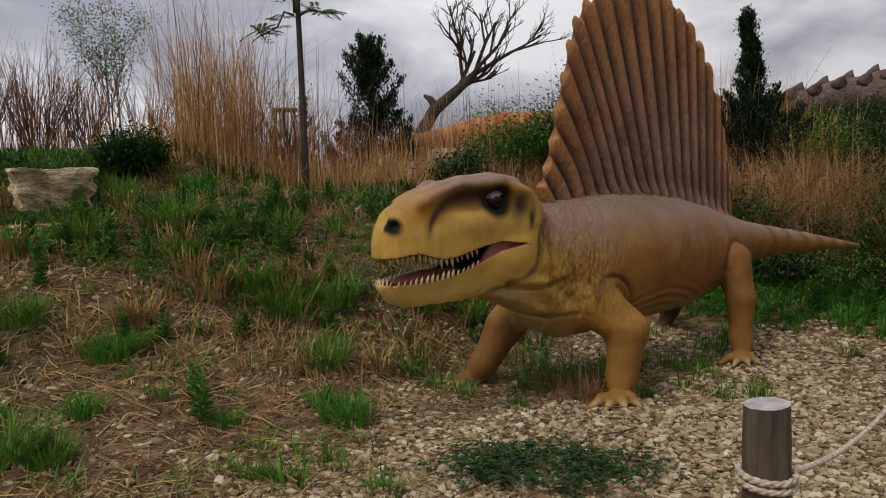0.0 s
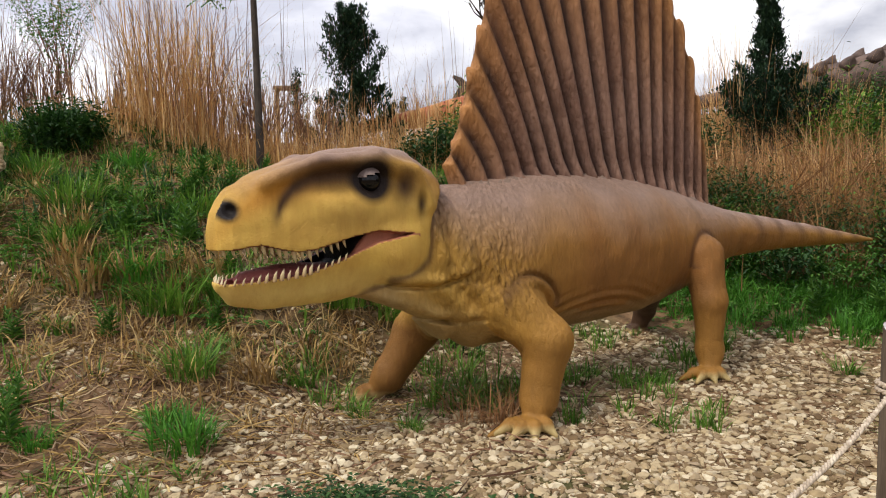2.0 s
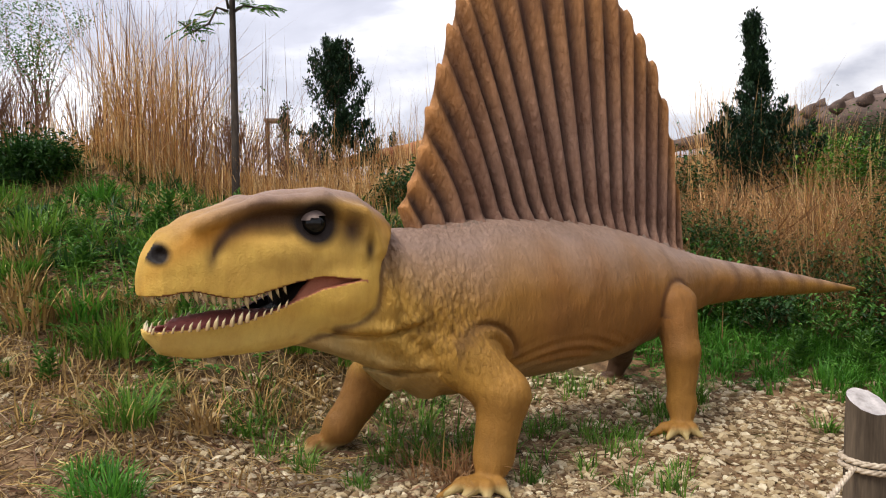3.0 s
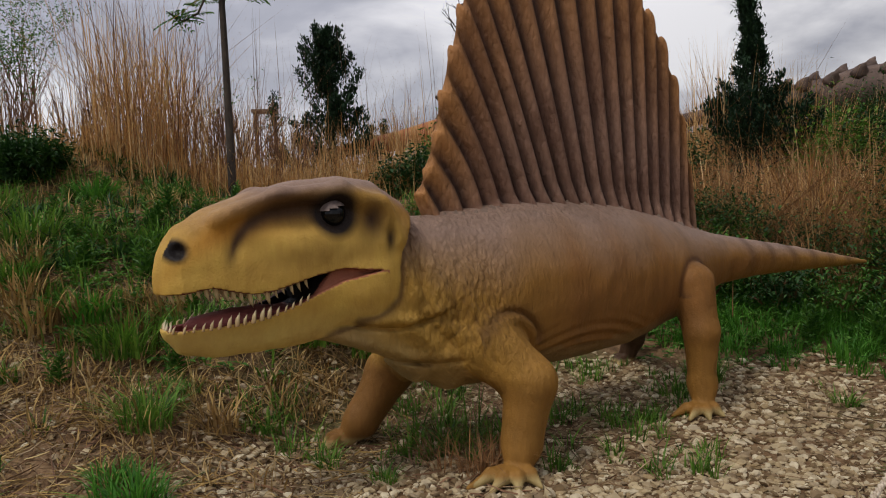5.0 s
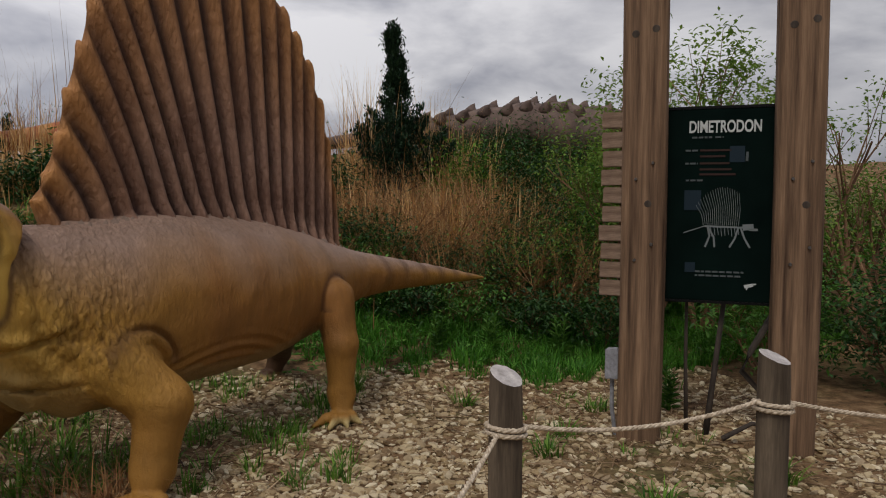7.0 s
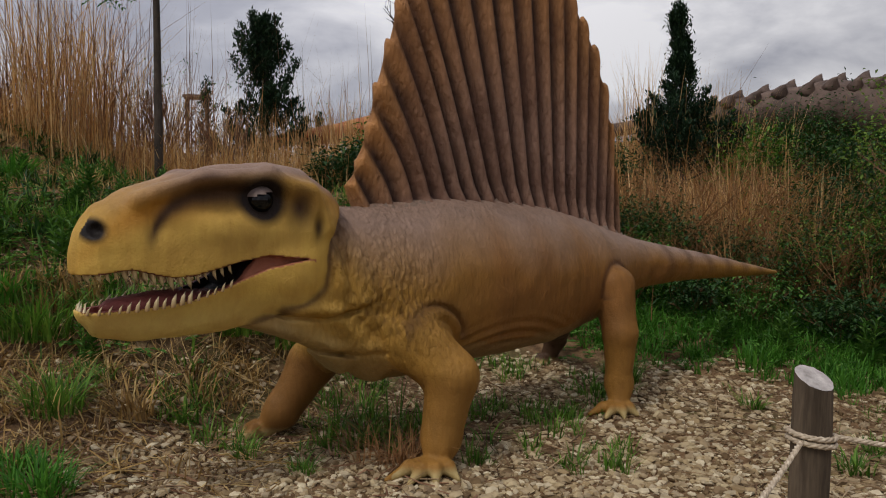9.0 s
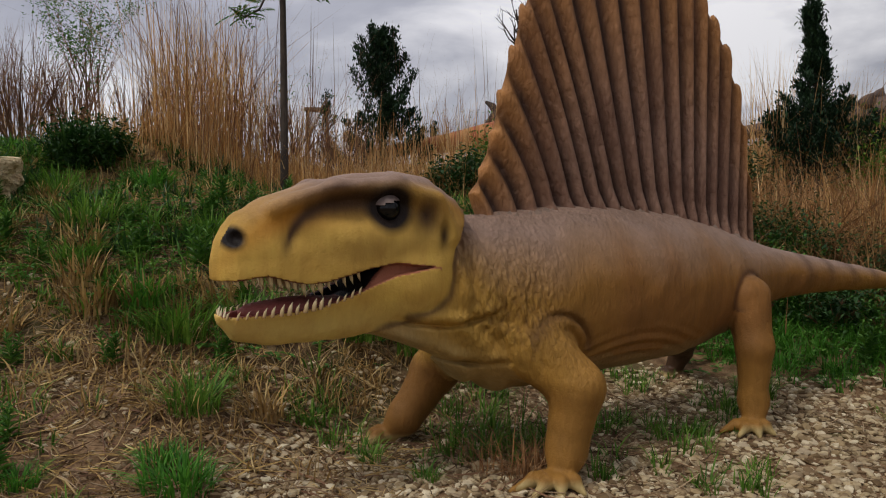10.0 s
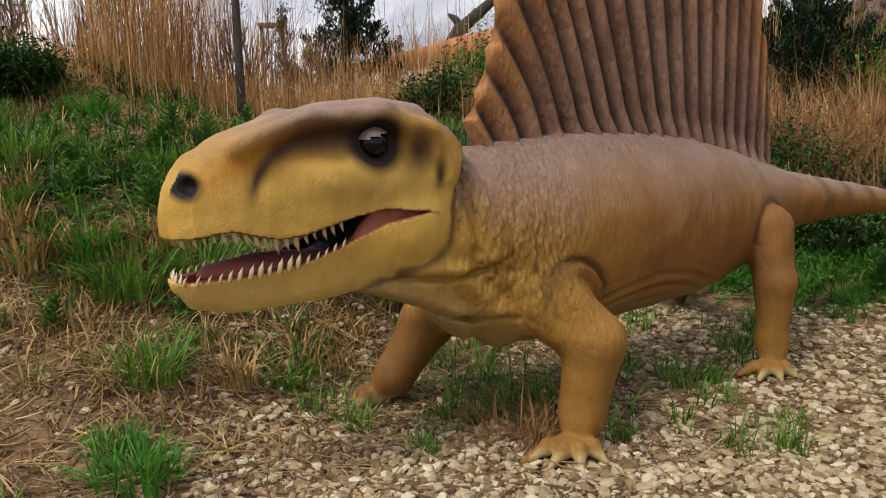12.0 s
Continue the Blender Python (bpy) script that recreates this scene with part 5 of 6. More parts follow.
# right of the tail: bramble and leafing shrubs in front of the spiked statue
for k, (x, y, ln, n, m) in enumerate(((2.95, 3.05, 0.46, 1700, GRASS), (3.45, 3.3, 0.5, 2200, GRASS), (2.45, 3.2, 0.36, 700, SPRING), (2.75, 3.9, 0.42, 900, DARKLEAF), (3.3, 2.7, 0.40, 2200, DARKLEAF), (4.2, 3.2, 0.5, 2600, DARKLEAF))):
    branchy("shrub", (x, y), "tangled leafing green shrub with brown stems", "shrub", 50 + k, 13, ln, 0.010, 2, m, n, 0.034, 0.6, 0.6, 0.75, 0.13, BRAMBLE, "shrubs behind the tail")
for k, (x, y, ln, n) in enumerate(((1.15, 3.05, 0.2, 1500), (1.6, 2.9, 0.17, 1200), (2.0, 2.85, 0.16, 900), (0.75, 3.1, 0.2, 1400), (1.35, 3.5, 0.22, 1200), (2.55, 2.6, 0.2, 1600), (0.3, 3.4, 0.2, 1200), (3.0, 2.35, 0.22, 1500))):
    branchy("shrub", (x, y), "low leafy green undergrowth behind the tail", "shrub", 60 + k, 7, ln, 0.007, 2, DARKLEAF if k % 2 else WEED, n, 0.05, 0.7, 0.7, 0.75, 0.09, None, "undergrowth behind the tail")
for k, (x, y, ln) in enumerate(((1.95, 3.6, 0.42), (2.3, 3.75, 0.46), (1.65, 3.8, 0.4), (2.6, 3.35, 0.4), (1.3, 4.0, 0.36), (2.1, 3.2, 0.34), (2.75, 2.85, 0.36), (3.1, 3.4, 0.42), (2.5, 4.4, 0.42), (3.3, 4.3, 0.45), (1.0, 3.4, 0.3), (1.6, 3.2, 0.3))):
    branchy("bramble", (x, y), "tangle of dry brown bramble stems", "bramble", 70 + k, 16, ln, 0.007, 2, None, 0, 0.04, 0.75, 0.6, 0.8, 0.1, BRAMBLE, "brambles on the bank")
for k, (x, y, ln, n, m) in enumerate(((2.7, 5.2, 0.46, 1700, GRASS), (3.4, 5.0, 0.52, 2400, DARKLEAF), (4.1, 4.9, 0.52, 2400, WEED), (4.9, 4.6, 0.55, 2400, DARKLEAF), (3.9, 4.0, 0.5, 2400, GRASS), (4.8, 3.7, 0.52, 2400, WEED), (5.8, 4.3, 0.6, 2400, DARKLEAF), (5.6, 3.2, 0.5, 2000, GRASS), (3.1, 4.2, 0.42, 1600, DARKLEAF), (1.2, 5.2, 0.3, 1200, DARKLEAF))):
    branchy("shrub", (x, y), "tall tangled thicket below the spiked statue", "shrub", 90 + k, 9, ln * 0.72, 0.012, 2, m, n + n // 2, 0.06, 0.6, 0.55, 0.78, 0.17, BRAMBLE, "thicket on the bank")
for k, (x, y, ln, n) in enumerate(((1.05, 3.7, 0.26, 2200), (1.5, 3.55, 0.24, 2000), (2.0, 3.45, 0.18, 1500), (2.55, 3.15, 0.3, 2400), (2.95, 3.55, 0.34, 2600), (2.7, 6.4, 0.36, 2600), (3.2, 6.5, 0.4, 3000), (3.7, 6.35, 0.44, 3000), (4.3, 6.2, 0.46, 3000), (5.0, 6.0, 0.46, 3000))):
    branchy("shrub", (x, y), "dark leafy shrub in the thicket on the bank", "shrub", 140 + k, 9, ln, 0.009, 2, DARKLEAF, n, 0.045, 0.7, 0.6, 0.75, 0.12, BRAMBLE, "thicket on the bank")
# the tree behind the sign
branchy("leafing_tree", (4.05, 2.65), "spindly tree with bright yellow-green spring leaves behind the sign", "tree", 81, 9, 1.02, 0.024, 3, SPRING, 10000, 0.055, 0.6, 0.36, 0.74, 0.075)
branchy("leafing_tree", (3.7, 2.85), "spindly tree with bright yellow-green spring leaves behind the sign", "tree", 85, 6, 0.98, 0.014, 3, SPRING, 4200, 0.05, 0.55, 0.3, 0.74, 0.08)
branchy("leafing_tree", (5.3, 2.2), "spindly tree with bright yellow-green spring leaves behind the sign", "tree", 82, 6, 0.95, 0.028, 3, SPRING, 3000, 0.05, 0.55, 0.25, 0.72, 0.08)
for k, (x, y, ln, n, m) in enumerate(((5.3, 1.3, 0.42, 2600, WEED), (6.1, 2.1, 0.5, 2800, DARKLEAF), (6.9, 1.2, 0.5, 2800, GRASS), (7.6, 2.8, 0.6, 3000, DARKLEAF), (6.8, 3.6, 0.6, 3000, WEED), (8.4, 1.4, 0.55, 2800, DARKLEAF))):
    branchy("shrub", (x, y), "tangled leafing green shrub beyond the sign", "shrub", 160 + k, 9, ln, 0.01, 2, m, n, 0.055, 0.65, 0.6, 0.76, 0.15, BRAMBLE, "shrubs beyond the sign")
branchy("shrub", (3.9, 1.6), "leafy green shrub behind the sign", "shrub", 83, 9, 0.42, 0.01, 2, WEED, 3200, 0.055, 0.7, 0.6, 0.75, 0.13)
branchy("shrub", (4.4, 0.9), "leafy green shrub behind the sign", "shrub", 84, 9, 0.42, 0.01, 2, DARKLEAF, 3200, 0.055, 0.7, 0.6, 0.75, 0.13)


def spiky_bush(at, n, ln, label):
    rnd = random.Random(int(at[0] * 100) + 7)
    h = Heap()
    for i in range(n):
        a, r = rnd.uniform(0, 6.283), 0.20 * rnd.random() ** 0.5
        h.blade((r * math.cos(a), r * math.sin(a), 0.0), ln * rnd.uniform(0.5, 1.1), 0.02, rnd.uniform(0.2, 0.95), a + rnd.uniform(-0.5, 0.5), 3)
    ob = new("leafy_clump", mesh_of("leafy_clump", h.v, h.f, [DARKLEAF]))
    ob.matrix_basis = pose(at[0], at[1], ground_z(*at) - 0.02)
    tagged(ob, label, "plant")


spiky_bush((-4.2, 2.3), 160, 0.42, "dark green clump of strap-shaped leaves")
branchy("shrub", (-4.13, 2.36), "rounded dark green bush on the bank", "shrub", 47, 11, 0.15, 0.007, 2, DARKLEAF, 3400, 0.055, 0.8, 0.9, 0.8, 0.075)
for k, (x, y, ln, n) in enumerate(((-6.0, 3.55, 0.62, 20), (-5.6, 3.9, 0.55, 16), (-6.5, 3.3, 0.6, 18), (-5.1, 4.3, 0.5, 12), (-3.35, 4.25, 0.5, 14), (-2.75, 4.5, 0.42, 12), (-7.2, 3.2, 0.6, 18))):
    branchy("bare_shrub", (x, y), "bare reddish-brown shrub of fanned upright stems", "shrub", 120 + k, n + 6, ln, 0.0075, 2, None, 0, 0.04, 0.2, 0.34, 0.8, 0.1, TWIG, "bare shrubs on the bank")


# ---------------------------------------------------------------- reeds, dry grass, undergrowth
def reed_stand(name, spots, count, height, label, seed, mat=REED, width=0.008, lean=0.3):
    """Tall dry stalks in a few thick tufts."""
    rnd = random.Random(seed)
    h = Heap()
    for i in range(count):
        cx, cy, rx, ry, k = rnd.choice(spots)
        x, y = cx + rnd.gauss(0, rx), cy + rnd.gauss(0, ry)
        h.blade((x, y, ground_z(x, y) - 0.03), height * k * (0.45 + 0.75 * rnd.random() ** 0.8) * (1 + 0.25 * noise.noise((x * 3, y * 3, seed))), width * rnd.uniform(0.5, 1.3), abs(rnd.gauss(0, lean)), math.atan2(y - cy, x - cx) + rnd.gauss(0, 0.9), 2)
    return h.stuff(name, mat, label, "reeds")


reed_stand("reed_stand", ((-4.1, 3.5, 0.12, 0.2, 1.0), (-3.85, 3.6, 0.14, 0.2, 1.0), (-3.65, 3.75, 0.14, 0.2, 0.92)), 620, 1.55, "thick stand of tall dry golden reeds", 101, REED, 0.009, 0.42)
reed_stand("reed_stand", ((-4.25, 3.5, 0.15, 0.2, 1.0), (-3.85, 3.6, 0.2, 0.2, 1.0), (-3.5, 3.8, 0.2, 0.2, 0.95), (-3.1, 4.1, 0.25, 0.2, 0.8)), 260, 2.0, "tall thin dry reed stalks above the stand", 111, TWIG, 0.007, 0.35)
reed_stand("reed_stand", ((-6.7, 3.6, 0.3, 0.3, 1.0), (-6.1, 3.9, 0.25, 0.3, 0.95), (-7.6, 3.2, 0.4, 0.3, 1.0)), 240, 1.5, "stand of tall dry brown reeds", 102, TWIG, 0.012, 0.45)
reed_stand("reed_stand", ((-5.6, 4.6, 0.5, 0.4, 0.8), (-8.0, 5.0, 1.0, 0.6, 1.0), (-7.0, 4.2, 0.8, 0.4, 0.8)), 340, 1.2, "stand of dry reeds on the bank", 103, REED, 0.012)
reed_stand("reed_stand", tuple((-3.4 + 0.55 * i, 4.6 + 0.12 * i + 0.4 * (i % 2), 0.3, 0.35, 0.75 + 0.25 * (i % 3 == 0)) for i in range(9)), 2600, 1.05, "row of dry reeds along the top of the bank", 104)
reed_stand("reed_stand", tuple((-3.2 + 0.6 * i, 5.6 + 0.15 * i, 0.4, 0.4, 1.0) for i in range(7)), 260, 1.75, "scattered tall dry reed stalks", 105, TWIG, 0.006)
reed_stand("reed_stand", ((1.6, 5.6, 0.12, 0.2, 1.0), (1.95, 5.7, 0.15, 0.2, 1.0), (2.3, 5.6, 0.15, 0.2, 0.85), (2.65, 5.5, 0.2, 0.2, 0.7)), 700, 1.5, "tall dry reeds behind a cedar", 106)
reed_stand("dry_grass", tuple((-4.6 + 0.42 * i, 3.3 + 0.12 * i, 0.3, 0.35, 0.7 + 0.2 * (i % 2)) for i in range(12)), 4200, 0.55, "matted dry grass on the slope of the bank", 107, REED, 0.008, 0.6)
reed_stand("dry_grass", ((1.5, 4.2, 0.35, 0.3, 1), (2.2, 4.3, 0.35, 0.3, 1), (2.8, 4.5, 0.3, 0.3, 1.1), (1.0, 4.6, 0.3, 0.3, 1.0)), 1300, 0.65, "dry brown grass and bramble on the bank", 108, BRAMBLE, 0.007, 0.7)
reed_stand("dry_grass", tuple((1.0 + 0.7 * i, 6.6 + 0.3 * (i % 3), 0.4, 0.5, 1.0) for i in range(8)), 2600, 0.6, "dry brown grass below the spiked statue", 112, BRAMBLE, 0.010, 0.5)
reed_stand("dry_grass", ((1.7, 3.5, 0.35, 0.25, 0.8), (2.3, 3.3, 0.35, 0.25, 0.9), (1.1, 3.7, 0.3, 0.3, 0.9)), 900, 0.6, "dry rusty brown grass behind the tail", 109, BRAMBLE, 0.006, 0.8)


reed_stand("dry_grass", ((1.55, 3.9, 0.3, 0.3, 0.9), (2.1, 3.9, 0.3, 0.3, 1.0), (2.6, 3.9, 0.3, 0.3, 1.1), (2.4, 4.6, 0.3, 0.3, 1.1), (3.0, 4.3, 0.3, 0.3, 1.0)), 1300, 0.85, "pale dry stalks fanned over the bank behind the tail", 113, REED, 0.007, 0.85)


def scatter(seed, count, region, keep):
    """Random places in a box (x0, x1, y0, y1) kept with the odds that keep(x, y) gives."""
    rnd = random.Random(seed)
    x0, x1, y0, y1 = region
    for i in range(count):
        x, y = rnd.uniform(x0, x1), rnd.uniform(y0, y1)
        if rnd.random() < keep(x, y):
            yield x, y, rnd


def patch(x, y, s, o=0.0):
    return noise.noise((x * s + o, y * s - o, 2.3 + o))


def tufts(name, mat, seed, count, region, keep, height, label, blades=16, wide=0.05, width=0.007, lean=0.6):
    h = Heap()
    for x, y, rnd in scatter(seed, count, region, keep):
        k = rnd.uniform(0.5, 1.25)
        for b in range(blades):
            a, r = rnd.uniform(0, 6.283), wide * k * rnd.random() ** 0.5
            px, py = x + r * math.cos(a), y + r * math.sin(a)
            h.blade((px, py, ground_z(px, py) - 0.01), height * k * rnd.uniform(0.4, 1.1), width * rnd.uniform(0.7, 1.9), rnd.uniform(0.05, lean * 1.8), a + rnd.uniform(-1.3, 1.3), 2)
    return h.stuff(name, mat, label, "grass")


def clear_of_feet(x, y):
    return 0.0 if any(math.hypot(x - a, y - b) < 0.13 for a, b in ((0.02, 0.02), (0.92, 1.1), (-0.95, 0.5), (0.17, -2.15))) else 1.0


def bank_green(x, y):
    q = -0.55 * x + 0.83 * y
    return clear_of_feet(x, y) * smooth(0.9, 2.0, q) * smooth(0.1, -0.9, x) * (0.15 + 0.85 * smooth(-0.15, 0.25, patch(x, y, 1.1)))


tufts("grass", GRASS, 201, 1900, (-7.0, -0.3, 0.2, 4.2), bank_green, 0.15, "green grass and weeds on the bank", 15, 0.07, 0.009, 0.6)
tufts("grass", DARKLEAF, 202, 1200, (-6.5, -0.5, 0.8, 4.0), bank_green, 0.17, "dark green weeds on the bank", 16, 0.08, 0.013, 0.8)
tufts("grass", LUSH, 203, 2600, (0.5, 5.5, 1.45, 3.6), lambda x, y: smooth(0.0, 0.7, y - 1.95 - 0.16 * abs(x - 1.6) + 0.6 * smooth(1.5, 2.3, x) + 0.25 * patch(x, y, 1.6)) * clear_of_feet(x, y), 0.16, "lush bright green grass behind the gravel", 18, 0.07, 0.007, 0.6)
tufts("grass", GRASS, 204, 420, (-1.9, 0.8, 0.15, 2.4), lambda x, y: clear_of_feet(x, y) * (0.2 + 0.8 * smooth(-0.1, 0.3, patch(x, y, 2.1, 4.0))), 0.13, "green grass below and behind the statue", 14, 0.05, 0.006, 0.6)
tufts("grass", GRASS, 205, 520, (-4.4, -0.9, -1.9, 1.0), lambda x, y: smooth(0.0, 0.3, patch(x, y, 1.4, 7.0)), 0.13, "scattered green grass among straw litter", 14, 0.06, 0.006, 0.7)
tufts("grass", GRASS, 206, 110, (0.4, 3.2, 0.2, 1.9), lambda x, y: clear_of_feet(x, y) * smooth(0.0, 0.35, patch(x, y, 2.2, 11.0)), 0.09, "sparse green grass in the gravel", 12, 0.05, 0.005, 0.7)
tufts("grass", STRAW, 207, 1900, (-5.0, -0.9, -0.4, 3.2), lambda x, y: 0.15 + 0.7 * smooth(0.0, 0.3, patch(x, y, 1.3, 15.0)), 0.17, "pale dry grass on the slope", 12, 0.07, 0.006, 0.9)
tufts("grass", LUSH, 208, 700, (-7.5, -4.0, 2.2, 4.5), lambda x, y: 0.8, 0.15, "bright green grass at the top of the bank", 12, 0.07, 0.008, 0.6)
tufts("grass", GRASS, 209, 26, (-0.55, 0.05, 0.25, 0.75), lambda x, y: clear_of_feet(x, y), 0.24, "dark green grass below the chest", 16, 0.05, 0.006, 0.7)
tufts("grass", BRAMBLE, 210, 10, (-0.45, -0.1, 0.1, 0.4), lambda x, y: clear_of_feet(x, y), 0.24, "dry rusty grass tuft below the chest", 26, 0.05, 0.004, 1.0)


def low_leaves(seed, count, region, keep, mat, size, label):
    """Creeping leaves close to the ground."""
    h = Heap()
    for x, y, rnd in scatter(seed, count, region, keep):
        z = ground_z(x, y) + rnd.uniform(0.015, 0.085)
        a = rnd.uniform(0, 6.283)
        for k in range(3):
            b = a + 2.1 * k + rnd.uniform(-0.4, 0.4)
            h.leaf((x, y, z), (math.cos(b), math.sin(b), rnd.uniform(0.0, 0.7)), size * rnd.uniform(0.6, 1.3), size * 0.55, 0.2)
    return h.stuff("ground_cover", mat, label, "plants")


low_leaves(301, 4200, (-1.1, 0.4, -1.4, -0.5), lambda x, y: smooth(1.15, 0.6, math.hypot((x + 0.36) / 0.55, (y + 0.98) / 0.27)) * (0.3 + 0.7 * smooth(-0.2, 0.15, patch(x, y, 3.0))), DARKLEAF, 0.03, "dark green creeping plants in the gravel")
low_leaves(302, 5200, (-5.5, -1.0, 0.3, 3.2), bank_green, WEED, 0.05, "broad-leaved green weeds on the bank")
low_leaves(303, 2600, (0.6, 4.2, 1.7, 3.4), lambda x, y: smooth(0.1, 0.9, y - 1.7), WEED, 0.045, "broad-leaved weeds in the lush grass")


# ---------------------------------------------------------------- gravel and litter
bm = bmesh.new()
bmesh.ops.create_icosphere(bm, subdivisions=1, radius=1.0)
ICO_V = np.array([v.co[:] for v in bm.verts])
ICO_F = np.array([[v.index for v in f.verts] for f in bm.faces])
bm.free()


def gravel(name, seed, count, region, keep, small, large, label, flat=0.5):
    rng = np.random.RandomState(seed)
    spots = [(x, y) for x, y, r in scatter(seed, count, region, keep)]
    n = len(spots)
    size = small + (large - small) * rng.rand(n) ** 1.7
    stretch = np.stack([np.ones(n), rng.uniform(0.6, 0.95, n), rng.uniform(flat * 0.6, flat * 1.2, n)], 1) * size[:, None]
    v = ICO_V[None] * (1 + rng.uniform(-0.34, 0.34, (n, 12, 1))) * stretch[:, None, :]
    a, b = rng.uniform(0, 6.283, n), rng.normal(0, 0.45, n)
    ca, sa, cb, sb = np.cos(a), np.sin(a), np.cos(b), np.sin(b)
    y, z = v[..., 1] * cb[:, None] - v[..., 2] * sb[:, None], v[..., 1] * sb[:, None] + v[..., 2] * cb[:, None]
    x, y = v[..., 0] * ca[:, None] - y * sa[:, None], v[..., 0] * sa[:, None] + y * ca[:, None]
    zs = np.array([ground_z(*s) for s in spots]) + size * rng.uniform(-0.05, 0.38, n)
    p = np.array(spots)
    v = np.stack([x + p[:, :1], y + p[:, 1:], z + zs[:, None]], -1).reshape(-1, 3)
    f = (ICO_F[None] + (12 * np.arange(n))[:, None, None]).reshape(-1, 3)
    ob = new(name, mesh_of(name, v, f, [STONE]))
    tagged(ob, label, "gravel", kind="stuff")


def stony(x, y):
    """Thick gravel before and beside the statue, thin towards the litter."""
    edge = smooth(-2.1, -0.7, x + 0.25 * patch(x, y, 1.3, 3.0) - 0.35 * (y + 0.6))
    back = smooth(2.85, 1.7, y - 0.16 * abs(x - 1.6) + 0.3 * patch(x, y, 1.6, 5.0))
    under = 1 - 0.55 * smooth(0.8, 0.2, math.hypot((x + 0.1) / 1.1, (y - 0.9) / 0.7))
    return max(0.05, edge) * max(0.02, back) * under * (1 - 0.5 * smooth(1.3, 2.2, x) * smooth(-0.35, 0.15, patch(x, y, 1.9, 8.0)))


gravel("gravel", 401, 40000, (-2.4, 3.6, -2.9, 2.2), stony, 0.008, 0.031, "pale angular limestone gravel")
gravel("gravel", 402, 15000, (-1.6, 1.8, -2.4, 0.4), stony, 0.006, 0.024, "pale angular limestone gravel in the foreground")
gravel("gravel", 403, 4500, (-4.2, -0.9, -2.6, 1.0), lambda x, y: 0.35 + 0.6 * smooth(-0.1, 0.3, patch(x, y, 1.5, 21.0)), 0.01, 0.03, "a few pale stones among litter")


def litter(seed, count, region, keep, label, mat=LITTER, least=0.03, thick=1.0):
    """Fallen dead stalks lying across one another."""
    h = Heap()
    for x, y, rnd in scatter(seed, count, region, keep):
        ln = least + 0.24 * rnd.random() ** 3.2
        a, w = rnd.uniform(0, 6.283), rnd.uniform(0.0012, 0.0038) * thick
        dx, dy = math.cos(a) * ln / 2, math.sin(a) * ln / 2
        lift, bend = rnd.uniform(0.004, 0.03), rnd.uniform(-0.12, 0.12) * ln
        pts = [(x - dx, y - dy, ground_z(x - dx, y - dy) + lift * rnd.random()), (x - dy * bend * 4, y + dx * bend * 4, ground_z(x, y) + lift), (x + dx, y + dy, ground_z(x + dx, y + dy) + lift * rnd.random() * 2)]
        v, f = tube(pts, [w * 0.7, w, w * 0.6], 3, False)
        h.add(v, f)
    return h.stuff("straw_litter", mat, label, "litter")


def strawy(x, y):
    return max(0.10, 1.15 - stony(x, y)) * smooth(5.5, 2.0, abs(x + 2.0)) * smooth(3.2, 1.2, y)


litter(501, 15000, (-5.0, 0.0, -2.8, 1.8), strawy, "brown straw and dead stalks strewn over the soil")
litter(502, 1500, (-1.6, 3.2, -2.2, 2.0), lambda x, y: 0.7, "thin dead stalks strewn over the gravel")
litter(509, 2600, (1.2, 3.6, -1.6, 1.6), lambda x, y: 0.8, "brown litter and dead stalks beside the fence")
litter(503, 900, (-0.9, 0.6, 0.1, 1.5), lambda x, y: 1.0, "dead stalks below the statue")
litter(505, 5000, (-5.0, -1.0, 0.8, 3.4), lambda x, y: 0.8, "dead stalks among the weeds of the bank", STRAW)
litter(506, 3500, (-4.4, -0.6, -2.4, 0.8), lambda x, y: 0.8, "pale straw scattered over the soil", STRAW)
litter(507, 4200, (-4.6, -0.5, -2.4, 1.2), lambda x, y: max(0.12, 1.05 - stony(x, y)), "long broken straw stalks over the soil", STRAW, 0.09, 1.35)
litter(508, 700, (-2.2, 0.3, -2.2, 0.4), lambda x, y: 0.6, "dark broken twigs over soil and gravel", TWIG, 0.08, 1.7)
litter(504, 2500, (-2.9, -1.5, 0.6, 1.6), lambda x, y: 0.9, "heap of pale dead stalks on the bank")


# ---------------------------------------------------------------- single plants
def leafy_weed(seed, height, label):
    """An upright weed: stems set with narrow leaves."""
    rnd = random.Random(seed)
    e = thing("weed", (0, 0, -5), label, "weed", "leafy weeds")
    stems, leaves = Heap(), Heap()
    for s in range(rnd.randint(3, 5)):
        a, r = rnd.uniform(0, 6.283), rnd.uniform(0, 0.04)
        top = (r * math.cos(a) + rnd.uniform(-0.05, 0.05), r * math.sin(a) + rnd.uniform(-0.05, 0.05), height * rnd.uniform(0.65, 1.05))
        base = (r * math.cos(a), r * math.sin(a), -0.01)
        v, f = tube([base, top], [0.005, 0.003], 5)
        stems.add(v, f)
        for k in range(26):
            t = 0.08 + 0.92 * k / 25
            b = k * 2.4 + s
            leaves.leaf(Vector(base).lerp(Vector(top), t), (math.cos(b), math.sin(b), 0.55 + 0.7 * t), height * 0.36 * (1.15 - 0.6 * t), 0.022 * (1.1 - 0.5 * t), 0.25)
    part_mesh("stalk", stems.v, stems.f, WEED, e)
    part_mesh("foliage", leaves.v, leaves.f, WEED, e)
    return e


